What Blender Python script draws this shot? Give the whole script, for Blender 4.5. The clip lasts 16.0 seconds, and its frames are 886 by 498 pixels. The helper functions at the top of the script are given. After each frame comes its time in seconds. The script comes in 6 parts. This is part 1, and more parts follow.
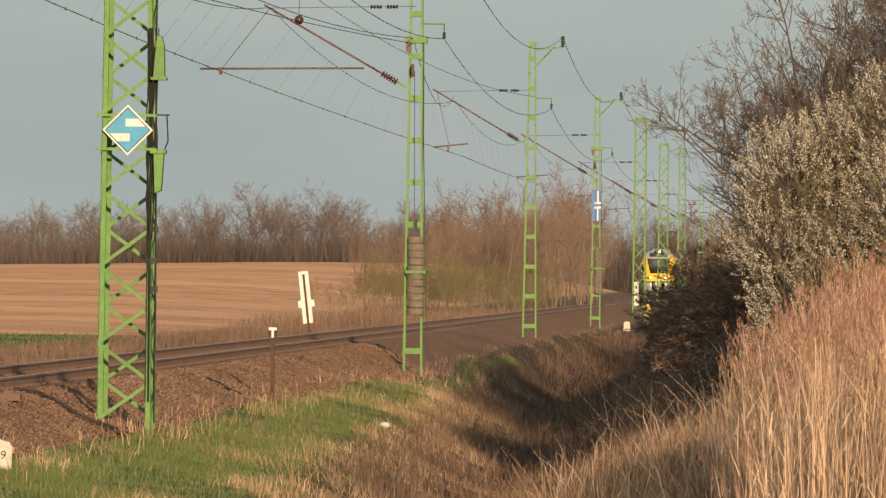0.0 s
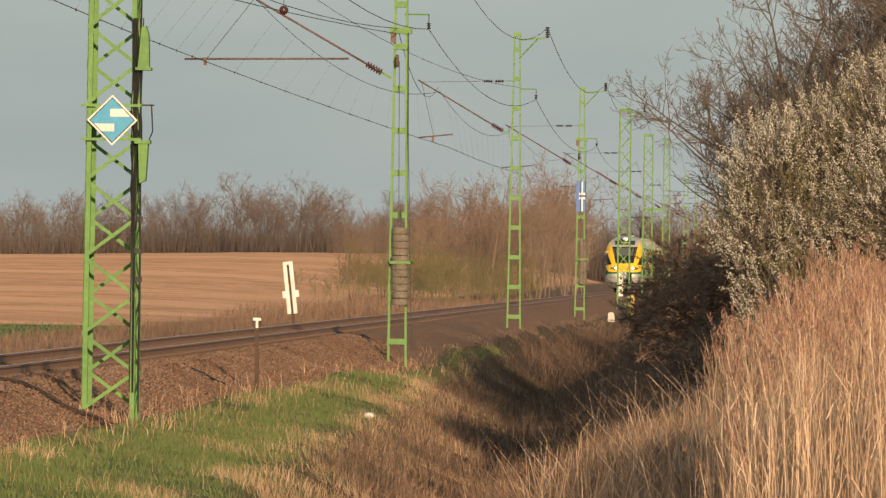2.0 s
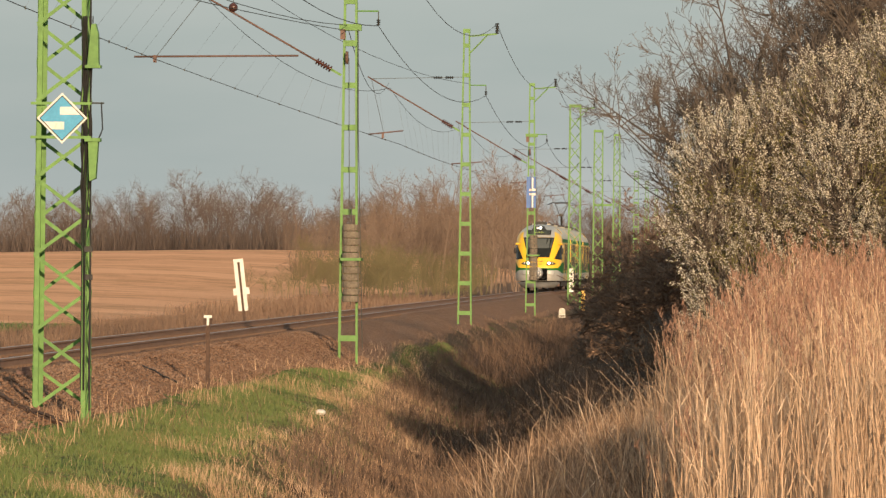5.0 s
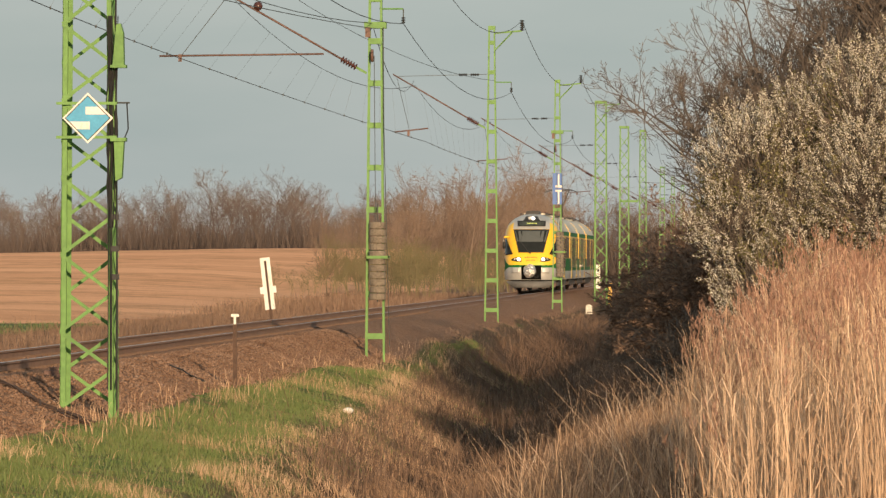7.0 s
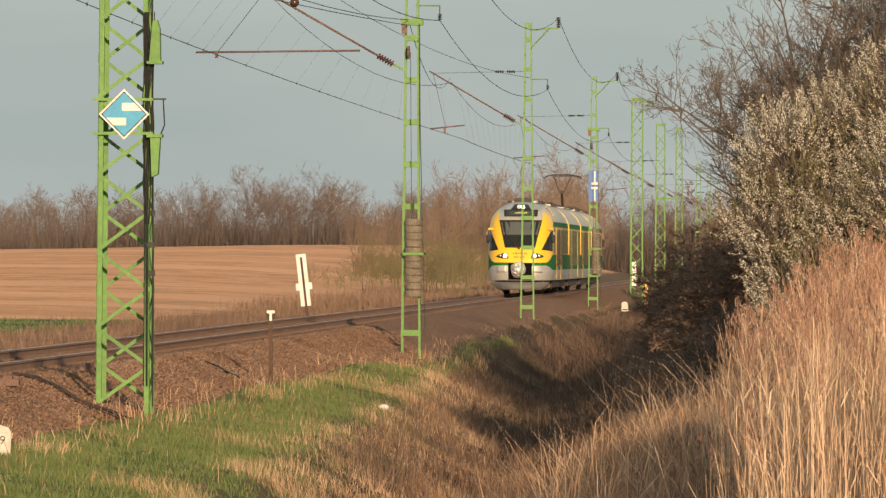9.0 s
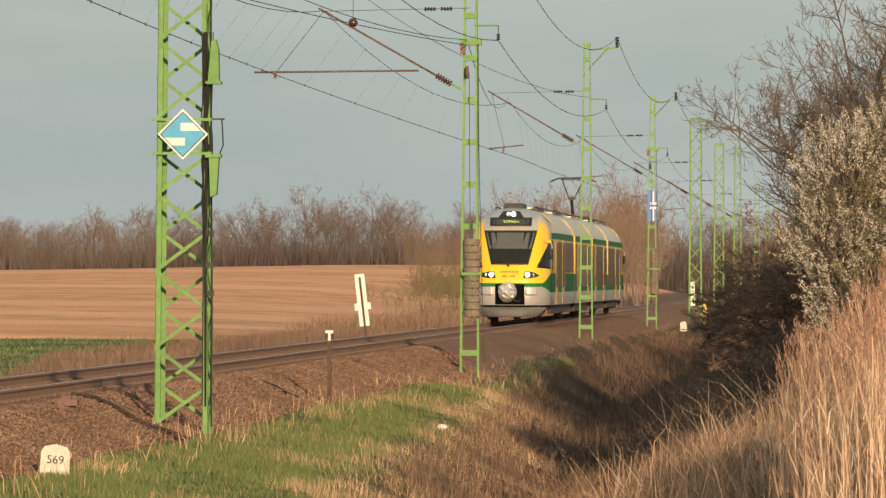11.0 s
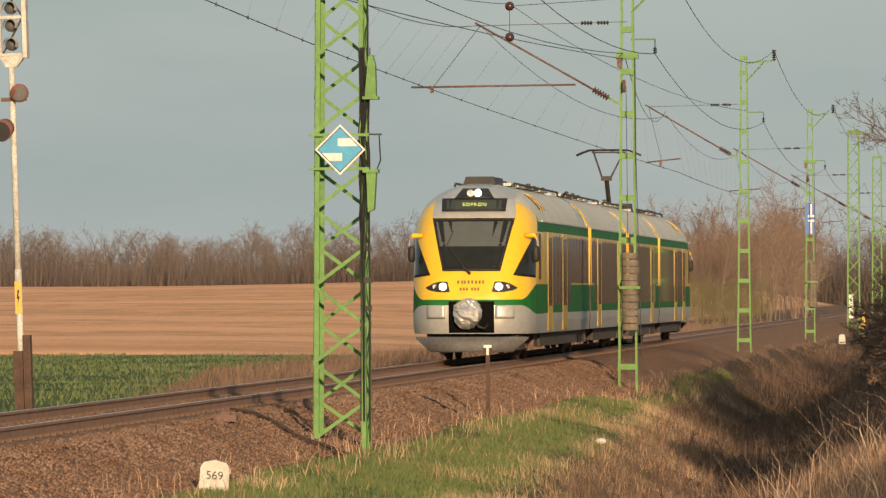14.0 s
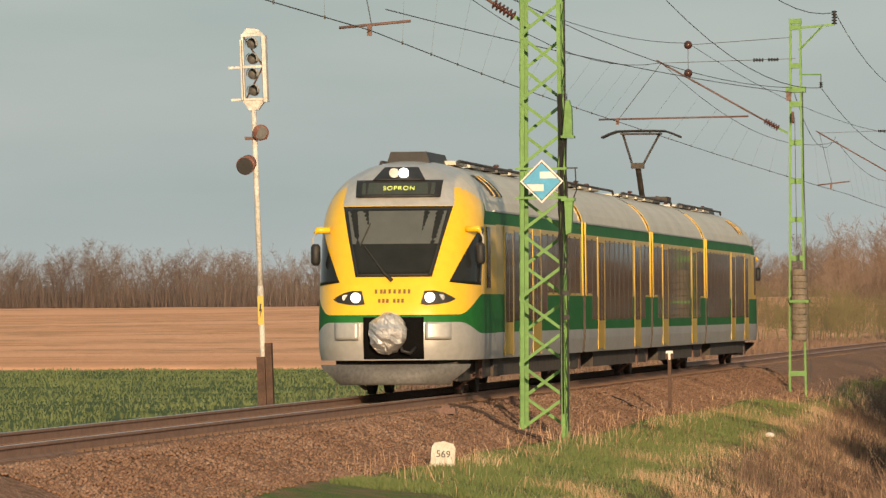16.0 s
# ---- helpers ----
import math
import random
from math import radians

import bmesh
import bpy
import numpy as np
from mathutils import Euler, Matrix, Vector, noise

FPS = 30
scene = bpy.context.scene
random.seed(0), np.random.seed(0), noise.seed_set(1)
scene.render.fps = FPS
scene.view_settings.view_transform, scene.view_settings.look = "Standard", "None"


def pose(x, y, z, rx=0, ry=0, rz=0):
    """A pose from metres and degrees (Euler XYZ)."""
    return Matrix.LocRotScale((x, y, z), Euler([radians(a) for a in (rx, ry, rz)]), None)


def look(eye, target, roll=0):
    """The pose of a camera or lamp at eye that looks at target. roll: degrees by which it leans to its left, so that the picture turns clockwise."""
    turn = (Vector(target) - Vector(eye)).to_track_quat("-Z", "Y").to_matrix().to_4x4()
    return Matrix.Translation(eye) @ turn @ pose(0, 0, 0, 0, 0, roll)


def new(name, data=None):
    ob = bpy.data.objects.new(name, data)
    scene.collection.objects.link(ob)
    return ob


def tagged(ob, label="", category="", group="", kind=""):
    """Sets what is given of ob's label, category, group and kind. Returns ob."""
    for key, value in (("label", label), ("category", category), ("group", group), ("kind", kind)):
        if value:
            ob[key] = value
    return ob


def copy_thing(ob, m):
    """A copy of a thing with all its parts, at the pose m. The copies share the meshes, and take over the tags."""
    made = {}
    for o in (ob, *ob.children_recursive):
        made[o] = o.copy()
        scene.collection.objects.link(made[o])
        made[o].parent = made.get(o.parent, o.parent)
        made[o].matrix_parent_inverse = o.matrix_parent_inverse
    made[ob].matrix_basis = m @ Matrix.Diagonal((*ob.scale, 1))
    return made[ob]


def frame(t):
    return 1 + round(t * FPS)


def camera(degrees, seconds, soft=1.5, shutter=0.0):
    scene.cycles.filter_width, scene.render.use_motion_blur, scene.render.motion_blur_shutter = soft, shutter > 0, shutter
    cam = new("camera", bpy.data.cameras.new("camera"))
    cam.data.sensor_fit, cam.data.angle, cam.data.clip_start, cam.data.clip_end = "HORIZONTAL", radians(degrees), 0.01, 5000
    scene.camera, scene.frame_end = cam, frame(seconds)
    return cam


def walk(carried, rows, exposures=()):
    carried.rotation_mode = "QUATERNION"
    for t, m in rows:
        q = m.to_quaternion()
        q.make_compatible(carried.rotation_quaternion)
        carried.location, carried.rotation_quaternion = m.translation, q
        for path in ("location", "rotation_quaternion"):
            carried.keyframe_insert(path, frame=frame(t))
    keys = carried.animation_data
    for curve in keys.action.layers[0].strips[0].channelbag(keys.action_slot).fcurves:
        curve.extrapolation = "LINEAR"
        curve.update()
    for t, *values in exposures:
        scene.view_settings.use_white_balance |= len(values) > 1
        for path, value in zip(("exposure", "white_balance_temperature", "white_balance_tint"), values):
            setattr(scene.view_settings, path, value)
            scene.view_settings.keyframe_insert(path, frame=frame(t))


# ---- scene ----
import itertools

# telephoto on a tripod beside the line; the track runs along y, rail top near z = 0
cam = camera(7.46, 16.0, 1.4)
EYE = Vector((12.62, 0.0, 1.62))
# seconds, yaw to the left, pitch, roll, metres drawn back, to the right and up
ROWS = [
    (0, 3.100, 0.235, 0.644, 0.00, 0.00, 0.00),
    (0.5, 3.053, 0.222, 0.654, 0.00, 0.00, 0.00),
    (1, 3.052, 0.209, 0.642, 0.00, 0.00, 0.00),
    (1.5, 3.041, 0.159, 0.684, 0.00, 0.00, 0.00),
    (2, 2.968, 0.157, 0.717, 0.00, 0.00, 0.00),
    (2.5, 2.777, 0.109, 0.692, 0.00, 0.00, 0.00),
    (3, 2.612, 0.061, 0.728, 0.00, 0.00, 0.00),
    (3.5, 2.801, 0.119, 0.897, 0.00, 0.00, 0.00),
    (4, 2.702, 0.127, 0.768, 0.00, 0.00, 0.00),
    (6.5, 2.679, 0.116, 0.138, 0.00, 0.00, 0.00),
    (7, 2.774, 0.108, 0.059, 0.00, 0.00, 0.00),
    (7.5, 2.835, 0.126, 0.012, 0.00, 0.00, 0.00),
    (8, 2.916, 0.155, 0.066, 0.00, 0.00, 0.00),
    (8.5, 2.986, 0.135, 0.260, 0.00, 0.00, 0.00),
    (9, 3.077, 0.081, 0.190, 0.00, 0.00, 0.00),
    (9.5, 3.151, 0.087, 0.209, 0.00, 0.00, 0.00),
    (10, 3.376, 0.141, 0.201, 0.00, 0.00, 0.00),
    (12.5, 3.729, 0.318, 0.063, 0.00, 0.00, 0.00),
    (13, 3.914, 0.335, -0.057, 0.00, 0.00, 0.00),
    (13.5, 4.295, 0.368, -0.068, 0.00, 0.00, 0.00),
    (14, 4.902, 0.368, -0.130, 0.00, 0.00, 0.00),
    (14.5, 5.153, 0.417, -0.165, 0.00, 0.00, 0.00),
    (15, 5.398, 0.448, -0.300, 0.48, -0.03, -0.04),
    (15.5, 5.738, 0.462, -0.300, 5.10, -0.17, -0.09),
    (16, 6.435, 0.542, -0.415, 16.06, -0.52, -0.14),
]


def eye_pose(yaw, pitch, roll, back, right, up):
    a = radians(yaw)
    at = EYE + Vector((math.sin(a), -math.cos(a), 0)) * back + Vector((math.cos(a), math.sin(a), 0)) * right
    return pose(at.x, at.y, at.z + up, 0, 0, yaw) @ pose(0, 0, 0, 90 + pitch) @ pose(0, 0, 0, 0, 0, roll)


walk(cam, [(t, eye_pose(*row)) for t, *row in ROWS],
     exposures=((0.0, 0.02), (2.0, 0.02), (4.0, 0.10), (6.5, 0.12), (10.0, 0.12), (12.5, 0.15), (13.5, 0.06), (14.5, 0.04), (16.0, 0.12)))
# ---- sky and sun ----
SUN_TO = Vector((0.215, -0.96, 0.174)).normalized()
world = bpy.data.worlds.new("sky")
scene.world = world
world.use_nodes = True
wn, wl = world.node_tree.nodes, world.node_tree.links
wn.clear()
sky = wn.new("ShaderNodeTexSky")
sky.sky_type, sky.sun_disc = "NISHITA", False
sky.sun_elevation = math.asin(SUN_TO.z)
sky.sun_rotation = math.atan2(SUN_TO.x, SUN_TO.y)
sky.dust_density, sky.air_density = 2.0, 1.0
w_co = wn.new("ShaderNodeTexCoord")
w_map = wn.new("ShaderNodeMapping")
w_map.inputs["Scale"].default_value = (6, 6, 26)
w_noise = wn.new("ShaderNodeTexNoise")
w_noise.inputs["Scale"].default_value, w_noise.inputs["Detail"].default_value = 1.6, 5
w_ramp = wn.new("ShaderNodeValToRGB")
w_ramp.color_ramp.elements[0].position, w_ramp.color_ramp.elements[0].color = 0.30, (3.55, 4.32, 4.38, 1)
w_ramp.color_ramp.elements[1].position, w_ramp.color_ramp.elements[1].color = 0.75, (4.95, 5.35, 5.3, 1)
w_mix = wn.new("ShaderNodeMixRGB")
w_mix.inputs[0].default_value = 0.8
w_bg, w_out = wn.new("ShaderNodeBackground"), wn.new("ShaderNodeOutputWorld")
w_bg.inputs[1].default_value = 0.10
wl.new(w_co.outputs["Generated"], w_map.inputs[0])
wl.new(w_map.outputs[0], w_noise.inputs[0])
wl.new(w_noise.outputs[0], w_ramp.inputs[0])
wl.new(sky.outputs[0], w_mix.inputs[1])
wl.new(w_ramp.outputs[0], w_mix.inputs[2])
wl.new(w_mix.outputs[0], w_bg.inputs[0])
wl.new(w_bg.outputs[0], w_out.inputs[0])

sun_data = bpy.data.lights.new("sun", "SUN")
sun_data.energy, sun_data.angle, sun_data.color = 5.0, radians(0.6), (1.0, 0.705, 0.435)
sun = new("sun", sun_data)
sun.matrix_world = look(SUN_TO * 100, (0, 0, 0))


# ---- materials ----
def surf(name, c1, c2, scale=3.0, rough=0.7, metal=0.0, bump=0.0, fine=None, coat=0.0, spread=0.25):
    """Two colours mixed by noise at two scales, with relief of the finer one."""
    m = bpy.data.materials.new(name)
    m.use_nodes = True
    n, l = m.node_tree.nodes, m.node_tree.links
    b = n["Principled BSDF"]
    co = n.new("ShaderNodeTexCoord")
    big, small = n.new("ShaderNodeTexNoise"), n.new("ShaderNodeTexNoise")
    big.inputs["Scale"].default_value, big.inputs["Detail"].default_value = scale, 4
    small.inputs["Scale"].default_value, small.inputs["Detail"].default_value = fine or scale * 9, 3
    for t in (big, small):
        l.new(co.outputs["Object"], t.inputs["Vector"])
    mid = n.new("ShaderNodeMath")
    mid.operation = "MULTIPLY_ADD"
    mid.inputs[1].default_value = 0.5
    half = n.new("ShaderNodeMath")
    half.operation = "MULTIPLY"
    half.inputs[1].default_value = 0.5
    l.new(small.outputs[0], half.inputs[0])
    l.new(big.outputs[0], mid.inputs[0])
    l.new(half.outputs[0], mid.inputs[2])
    ramp = n.new("ShaderNodeValToRGB")
    e = ramp.color_ramp.elements
    e[0].position, e[1].position = 0.5 - spread / 2, 0.5 + spread / 2
    e[0].color, e[1].color = (*c1, 1), (*c2, 1)
    l.new(mid.outputs[0], ramp.inputs[0])
    l.new(ramp.outputs[0], b.inputs["Base Color"])
    b.inputs["Roughness"].default_value, b.inputs["Metallic"].default_value = rough, metal
    b.inputs["Coat Weight"].default_value = coat
    if bump:
        bp = n.new("ShaderNodeBump")
        bp.inputs["Strength"].default_value, bp.inputs["Distance"].default_value = 1.0, bump
        l.new(small.outputs[0], bp.inputs["Height"])
        l.new(bp.outputs[0], b.inputs["Normal"])
    return m


def varied(name, colours, rough=0.8, scale=0.25, through_light=0.0):
    """Plants: a colour for each blade or twig, drifting over the ground."""
    m = bpy.data.materials.new(name)
    m.use_nodes = True
    n, l = m.node_tree.nodes, m.node_tree.links
    b = n["Principled BSDF"]
    geo, co = n.new("ShaderNodeNewGeometry"), n.new("ShaderNodeTexCoord")
    drift = n.new("ShaderNodeTexNoise")
    drift.inputs["Scale"].default_value, drift.inputs["Detail"].default_value = scale, 3
    l.new(co.outputs["Object"], drift.inputs["Vector"])
    add = n.new("ShaderNodeMath")
    add.operation = "MULTIPLY_ADD"
    add.inputs[1].default_value = 0.55
    sc = n.new("ShaderNodeMath")
    sc.operation = "MULTIPLY_ADD"
    sc.inputs[1].default_value, sc.inputs[2].default_value = 1.3, -0.42
    l.new(drift.outputs[0], sc.inputs[0])
    l.new(geo.outputs["Random Per Island"], add.inputs[0])
    l.new(sc.outputs[0], add.inputs[2])
    ramp = n.new("ShaderNodeValToRGB")
    e = ramp.color_ramp.elements
    while len(e) < len(colours):
        e.new(0.5)
    for i, c in enumerate(colours):
        e[i].position, e[i].color = i / (len(colours) - 1), (*c, 1)
    l.new(add.outputs[0], ramp.inputs[0])
    l.new(ramp.outputs[0], b.inputs["Base Color"])
    b.inputs["Roughness"].default_value = rough
    b.inputs["Specular IOR Level"].default_value = 0.25
    return m


def glow(name, colour, strength):
    m = bpy.data.materials.new(name)
    m.use_nodes = True
    b = m.node_tree.nodes["Principled BSDF"]
    b.inputs["Base Color"].default_value = (*colour, 1)
    b.inputs["Emission Color"].default_value = (*colour, 1)
    b.inputs["Emission Strength"].default_value = strength
    return m


MAST_GREEN = surf("mast_green_paint", (0.085, 0.205, 0.042), (0.135, 0.30, 0.066), 1.3, 0.55, bump=0.002)
RUST = surf("rusty_tube", (0.10, 0.056, 0.045), (0.185, 0.108, 0.085), 4, 0.7)
WIRE = surf("wire_copper_oxide", (0.05, 0.055, 0.05), (0.09, 0.09, 0.08), 2, 0.6)
PORCELAIN = surf("brown_porcelain", (0.05, 0.02, 0.018), (0.085, 0.034, 0.028), 8, 0.25)
CONCRETE = surf("weathered_concrete", (0.11, 0.092, 0.07), (0.25, 0.21, 0.16), 3, 0.9, bump=0.004)
BLACK = surf("black_rubber", (0.012, 0.012, 0.012), (0.025, 0.025, 0.024), 5, 0.6)
# near-black without sheen: paints the shade inside the coupler opening
DEEP_SHADE = surf("recess_shade_black", (0.003, 0.003, 0.003), (0.006, 0.006, 0.006), 3, 0.9)
DEEP_SHADE.node_tree.nodes["Principled BSDF"].inputs["Specular IOR Level"].default_value = 0.1
WHITE = surf("white_enamel", (0.62, 0.60, 0.55), (0.82, 0.80, 0.76), 4, 0.6)
BLUE = surf("blue_enamel", (0.035, 0.28, 0.50), (0.05, 0.36, 0.60), 4, 0.4)
DEEP_BLUE = surf("deep_blue_enamel", (0.03, 0.11, 0.36), (0.045, 0.15, 0.44), 4, 0.4)
STONE = surf("limestone", (0.45, 0.42, 0.35), (0.72, 0.69, 0.62), 9, 0.9, bump=0.004)
WOOD_DARK = surf("old_sleeper_wood", (0.05, 0.03, 0.022), (0.11, 0.065, 0.045), 5, 0.85, bump=0.004)
YELLOW_POST = surf("yellow_plastic", (0.62, 0.36, 0.05), (0.75, 0.45, 0.08), 3, 0.5)
RAIL_STEEL = surf("rail_rust", (0.19, 0.11, 0.073), (0.29, 0.175, 0.118), 3, 0.75, 0.0)
RAIL_HEAD = surf("rail_head_polished", (0.35, 0.35, 0.36), (0.5, 0.5, 0.51), 2, 0.28, 0.9)
T_YELLOW = surf("train_yellow", (0.80, 0.47, 0.012), (0.86, 0.53, 0.02), 0.6, 0.35, coat=0.3)
T_GREEN = surf("train_green", (0.012, 0.115, 0.022), (0.022, 0.15, 0.034), 0.6, 0.6)
T_GREEN.node_tree.nodes["Principled BSDF"].inputs["Specular IOR Level"].default_value = 0.15
T_SILVER = surf("train_silver", (0.42, 0.42, 0.40), (0.52, 0.52, 0.50), 0.7, 0.4, 0.35)
T_ROOF = surf("train_roof_grey", (0.50, 0.465, 0.375), (0.61, 0.57, 0.47), 0.7, 0.5)
# band and posts: the train's yellow, dulled in colour for grazing side light
T_BAND_DIM = surf("train_yellow_dimmed_band", (0.52, 0.35, 0.045), (0.62, 0.43, 0.07), 0.6, 0.36, coat=0.2)
T_POST_DIM = surf("train_yellow_dimmed_post", (0.52, 0.34, 0.04), (0.60, 0.40, 0.05), 0.6, 0.4, coat=0.1)
T_DARK = surf("train_underframe", (0.035, 0.03, 0.026), (0.085, 0.07, 0.055), 3, 0.8, bump=0.005)
T_GLASS = surf("dark_tinted_glass", (0.016, 0.019, 0.019), (0.024, 0.027, 0.027), 0.4, 0.05)
T_GLASS.node_tree.nodes["Principled BSDF"].inputs["Specular IOR Level"].default_value = 0.3
T_GLASS.node_tree.nodes["Principled BSDF"].inputs["IOR"].default_value = 1.25
T_PLOUGH = surf("plough_grey", (0.075, 0.073, 0.07), (0.13, 0.128, 0.122), 2, 0.6, 0.0)
FOIL = surf("crumpled_foil", (0.55, 0.54, 0.52), (0.75, 0.74, 0.72), 4, 0.3, 0.85, bump=0.03)
LAMP = glow("headlamp_glow", (1.0, 0.97, 0.88), 3.0)
LED = glow("led_amber_green", (0.70, 0.80, 0.2), 0.34)
MARKING = surf("maroon_marking", (0.15, 0.08, 0.015), (0.21, 0.11, 0.02), 4, 0.5)


# ---- mesh helpers ----
class Builder:
    """Collects boxes, tubes and sheets into one mesh."""

    def __init__(self):
        self.v, self.f, self.mi = [], [], []

    def add(self, verts, faces, mi=0):
        o = len(self.v)
        self.v += [tuple(p) for p in verts]
        self.f += [tuple(i + o for i in q) for q in faces]
        self.mi += [mi] * len(faces)
        return self

    def box(self, x0, x1, y0, y1, z0, z1, mi=0):
        v = [(x, y, z) for x in (x0, x1) for y in (y0, y1) for z in (z0, z1)]
        return self.add(v, [(0, 1, 3, 2), (4, 6, 7, 5), (0, 4, 5, 1), (2, 3, 7, 6), (0, 2, 6, 4), (1, 5, 7, 3)], mi)

    def tube(self, pts, r, n=6, mi=0, caps=True):
        """A round bar along the points; r is one radius or one for each point."""
        pts = [Vector(p) for p in pts]
        rs = r if isinstance(r, (list, tuple)) else [r] * len(pts)
        v, f = [], []
        for i, p in enumerate(pts):
            d = (pts[min(i + 1, len(pts) - 1)] - pts[max(i - 1, 0)]).normalized()
            a = d.cross(Vector((0, 0, 1)) if abs(d.z) < 0.9 else Vector((1, 0, 0))).normalized()
            b = d.cross(a)
            v += [p + (a * math.cos(2 * math.pi * k / n) + b * math.sin(2 * math.pi * k / n)) * rs[i] for k in range(n)]
        for i in range(len(pts) - 1):
            f += [(i * n + k, i * n + (k + 1) % n, (i + 1) * n + (k + 1) % n, (i + 1) * n + k) for k in range(n)]
        if caps:
            f += [tuple(range(n))[::-1], tuple((len(pts) - 1) * n + k for k in range(n))]
        return self.add(v, f, mi)

    def bar(self, p, q, w, d, side=(0, 1, 0)):
        """A flat bar from p to q, w wide across and d thick along side."""
        p, q, s = Vector(p), Vector(q), Vector(side)
        a = (q - p).cross(s).normalized() * (w / 2)
        b = s.normalized() * (d / 2)
        v = [c + sa * a + sb * b for c in (p, q) for sa, sb in ((-1, -1), (1, -1), (1, 1), (-1, 1))]
        return self.add(v, [(0, 1, 2, 3), (7, 6, 5, 4), (0, 4, 5, 1), (1, 5, 6, 2), (2, 6, 7, 3), (3, 7, 4, 0)])

    def prism(self, outline, y0, y1, mi=0):
        """An outline in x and z, drawn out along y."""
        n = len(outline)
        v = [(x, y0, z) for x, z in outline] + [(x, y1, z) for x, z in outline]
        f = [tuple(range(n)), tuple(range(2 * n - 1, n - 1, -1))]
        f += [(i, i + n, (i + 1) % n + n, (i + 1) % n) for i in range(n)]
        return self.add(v, f, mi)

    def ball(self, c, r, nu=12, nv=8, squash=1.0):
        v, f = [], []
        for j in range(nv + 1):
            t = math.pi * j / nv
            for i in range(nu):
                a = 2 * math.pi * i / nu
                v.append((c[0] + r * math.sin(t) * math.cos(a), c[1] + r * math.sin(t) * math.sin(a), c[2] + r * squash * math.cos(t)))
        for j in range(nv):
            f += [(j * nu + i, j * nu + (i + 1) % nu, (j + 1) * nu + (i + 1) % nu, (j + 1) * nu + i) for i in range(nu)]
        return self.add(v, f)

    def mesh(self, name, mats, smooth=False):
        me = bpy.data.meshes.new(name)
        me.from_pydata(self.v, [], self.f)
        for m in mats if isinstance(mats, (list, tuple)) else [mats]:
            me.materials.append(m)
        if any(self.mi):
            me.polygons.foreach_set("material_index", self.mi)
        if smooth:
            me.shade_smooth()
        me.update()
        return me


def part(name, b, mats, parent=None, label="", smooth=False):
    """One mesh object, under a thing or a part."""
    ob = new(name, b if isinstance(b, bpy.types.Mesh) else b.mesh(name, mats, smooth))
    ob.parent = parent
    if label:
        ob["label"] = label
    return ob


def thing(name, x, y, z, label, category, group="", kind="", rz=0):
    ob = new(name)
    ob.empty_display_size = 0.3
    ob.matrix_basis = pose(x, y, z, 0, 0, rz)
    return tagged(ob, label, category, group, kind)


def lerp(a, b, t):
    return a + (b - a) * t


def smooth_step(a, b, x):
    t = min(1, max(0, (x - a) / (b - a)))
    return t * t * (3 - 2 * t)


# ---- ground ----
def ramp_up(a, b, v):
    return min(1.0, max(0.0, (v - a) / (b - a)))


def across(x, y):
    """Place across the line, as if the ditch ran straight: farther on it comes closer to the track."""
    shift = 0.45 * ramp_up(75, 95, y) + 0.8 * ramp_up(95, 135, y) + 1.5 * ramp_up(135, 175, y)
    return x + shift * ramp_up(2.9, 4.2, x) * (1 - ramp_up(8.5, 13.0, x))


def ground_z(x, y):
    """Height of the land: ballast bed, cess, verge, ditch, bank and the fields."""
    hollow = 0.20 * smooth_step(2.15, 2.8, x) * smooth_step(6.0, 4.2, x) * smooth_step(146, 162, y) * smooth_step(184, 170, y)
    x0, x = x, across(x, y)
    n1 = noise.noise((x * 0.35, y * 0.12, 0.3)) * 0.10 + noise.noise((x * 1.1, y * 0.6, 5)) * 0.04
    keys = ((-9, -1.05), (-5.5, -1.0), (-4.0, -0.75), (-3.1, -0.5), (-1.75, -0.13), (-1.35, -0.10), (1.35, -0.10), (1.75, -0.13), (2.7, -0.50), (3.3, -0.62), (4.6, -0.75), (6.2, -1.0),
            (7.4, -1.65), (8.3, -2.05), (9.2, -1.95), (10.3, -1.25), (11.6, -0.75), (14, -0.35), (20, -0.3), (60, -0.4))
    if x <= keys[0][0]:
        z = keys[0][1]
    elif x >= keys[-1][0]:
        z = keys[-1][1]
    else:
        for (xa, za), (xb, zb) in zip(keys, keys[1:]):
            if x <= xb:
                z = lerp(za, zb, (x - xa) / (xb - xa))
                break
    bed = smooth_step(3.6, 2.4, abs(x))
    z += n1 * (1 - bed) + noise.noise((x * 3, y * 3, 1)) * 0.02
    # soft heaps of old ballast along the cess
    if 1.9 < x0 < 5.6 and 172 < y < 300:
        heap = max(0.0, noise.noise((x0 * 0.42, y * 0.085, 7.7)) + 0.12)
        z += 0.55 * heap * smooth_step(1.9, 3.0, x0) * smooth_step(5.6, 4.2, x0) * smooth_step(172, 186, y) * smooth_step(300, 265, y)
    # the ditch closes far down the line
    if x > 4:
        z = lerp(z, -0.85, smooth_step(230, 330, y) * smooth_step(4, 6, x) * smooth_step(14, 11, x))
    if x < -6:
        z += smooth_step(230, 980, y) * (3.35 + 0.9 * smooth_step(-110, -50, x)) * smooth_step(-6, -40, x)
    return z - hollow


def spaced(stops):
    out = []
    for (a, b, step) in stops:
        k = max(1, round((b - a) / step))
        out += [lerp(a, b, i / k) for i in range(k)]
    return out + [stops[-1][1]]


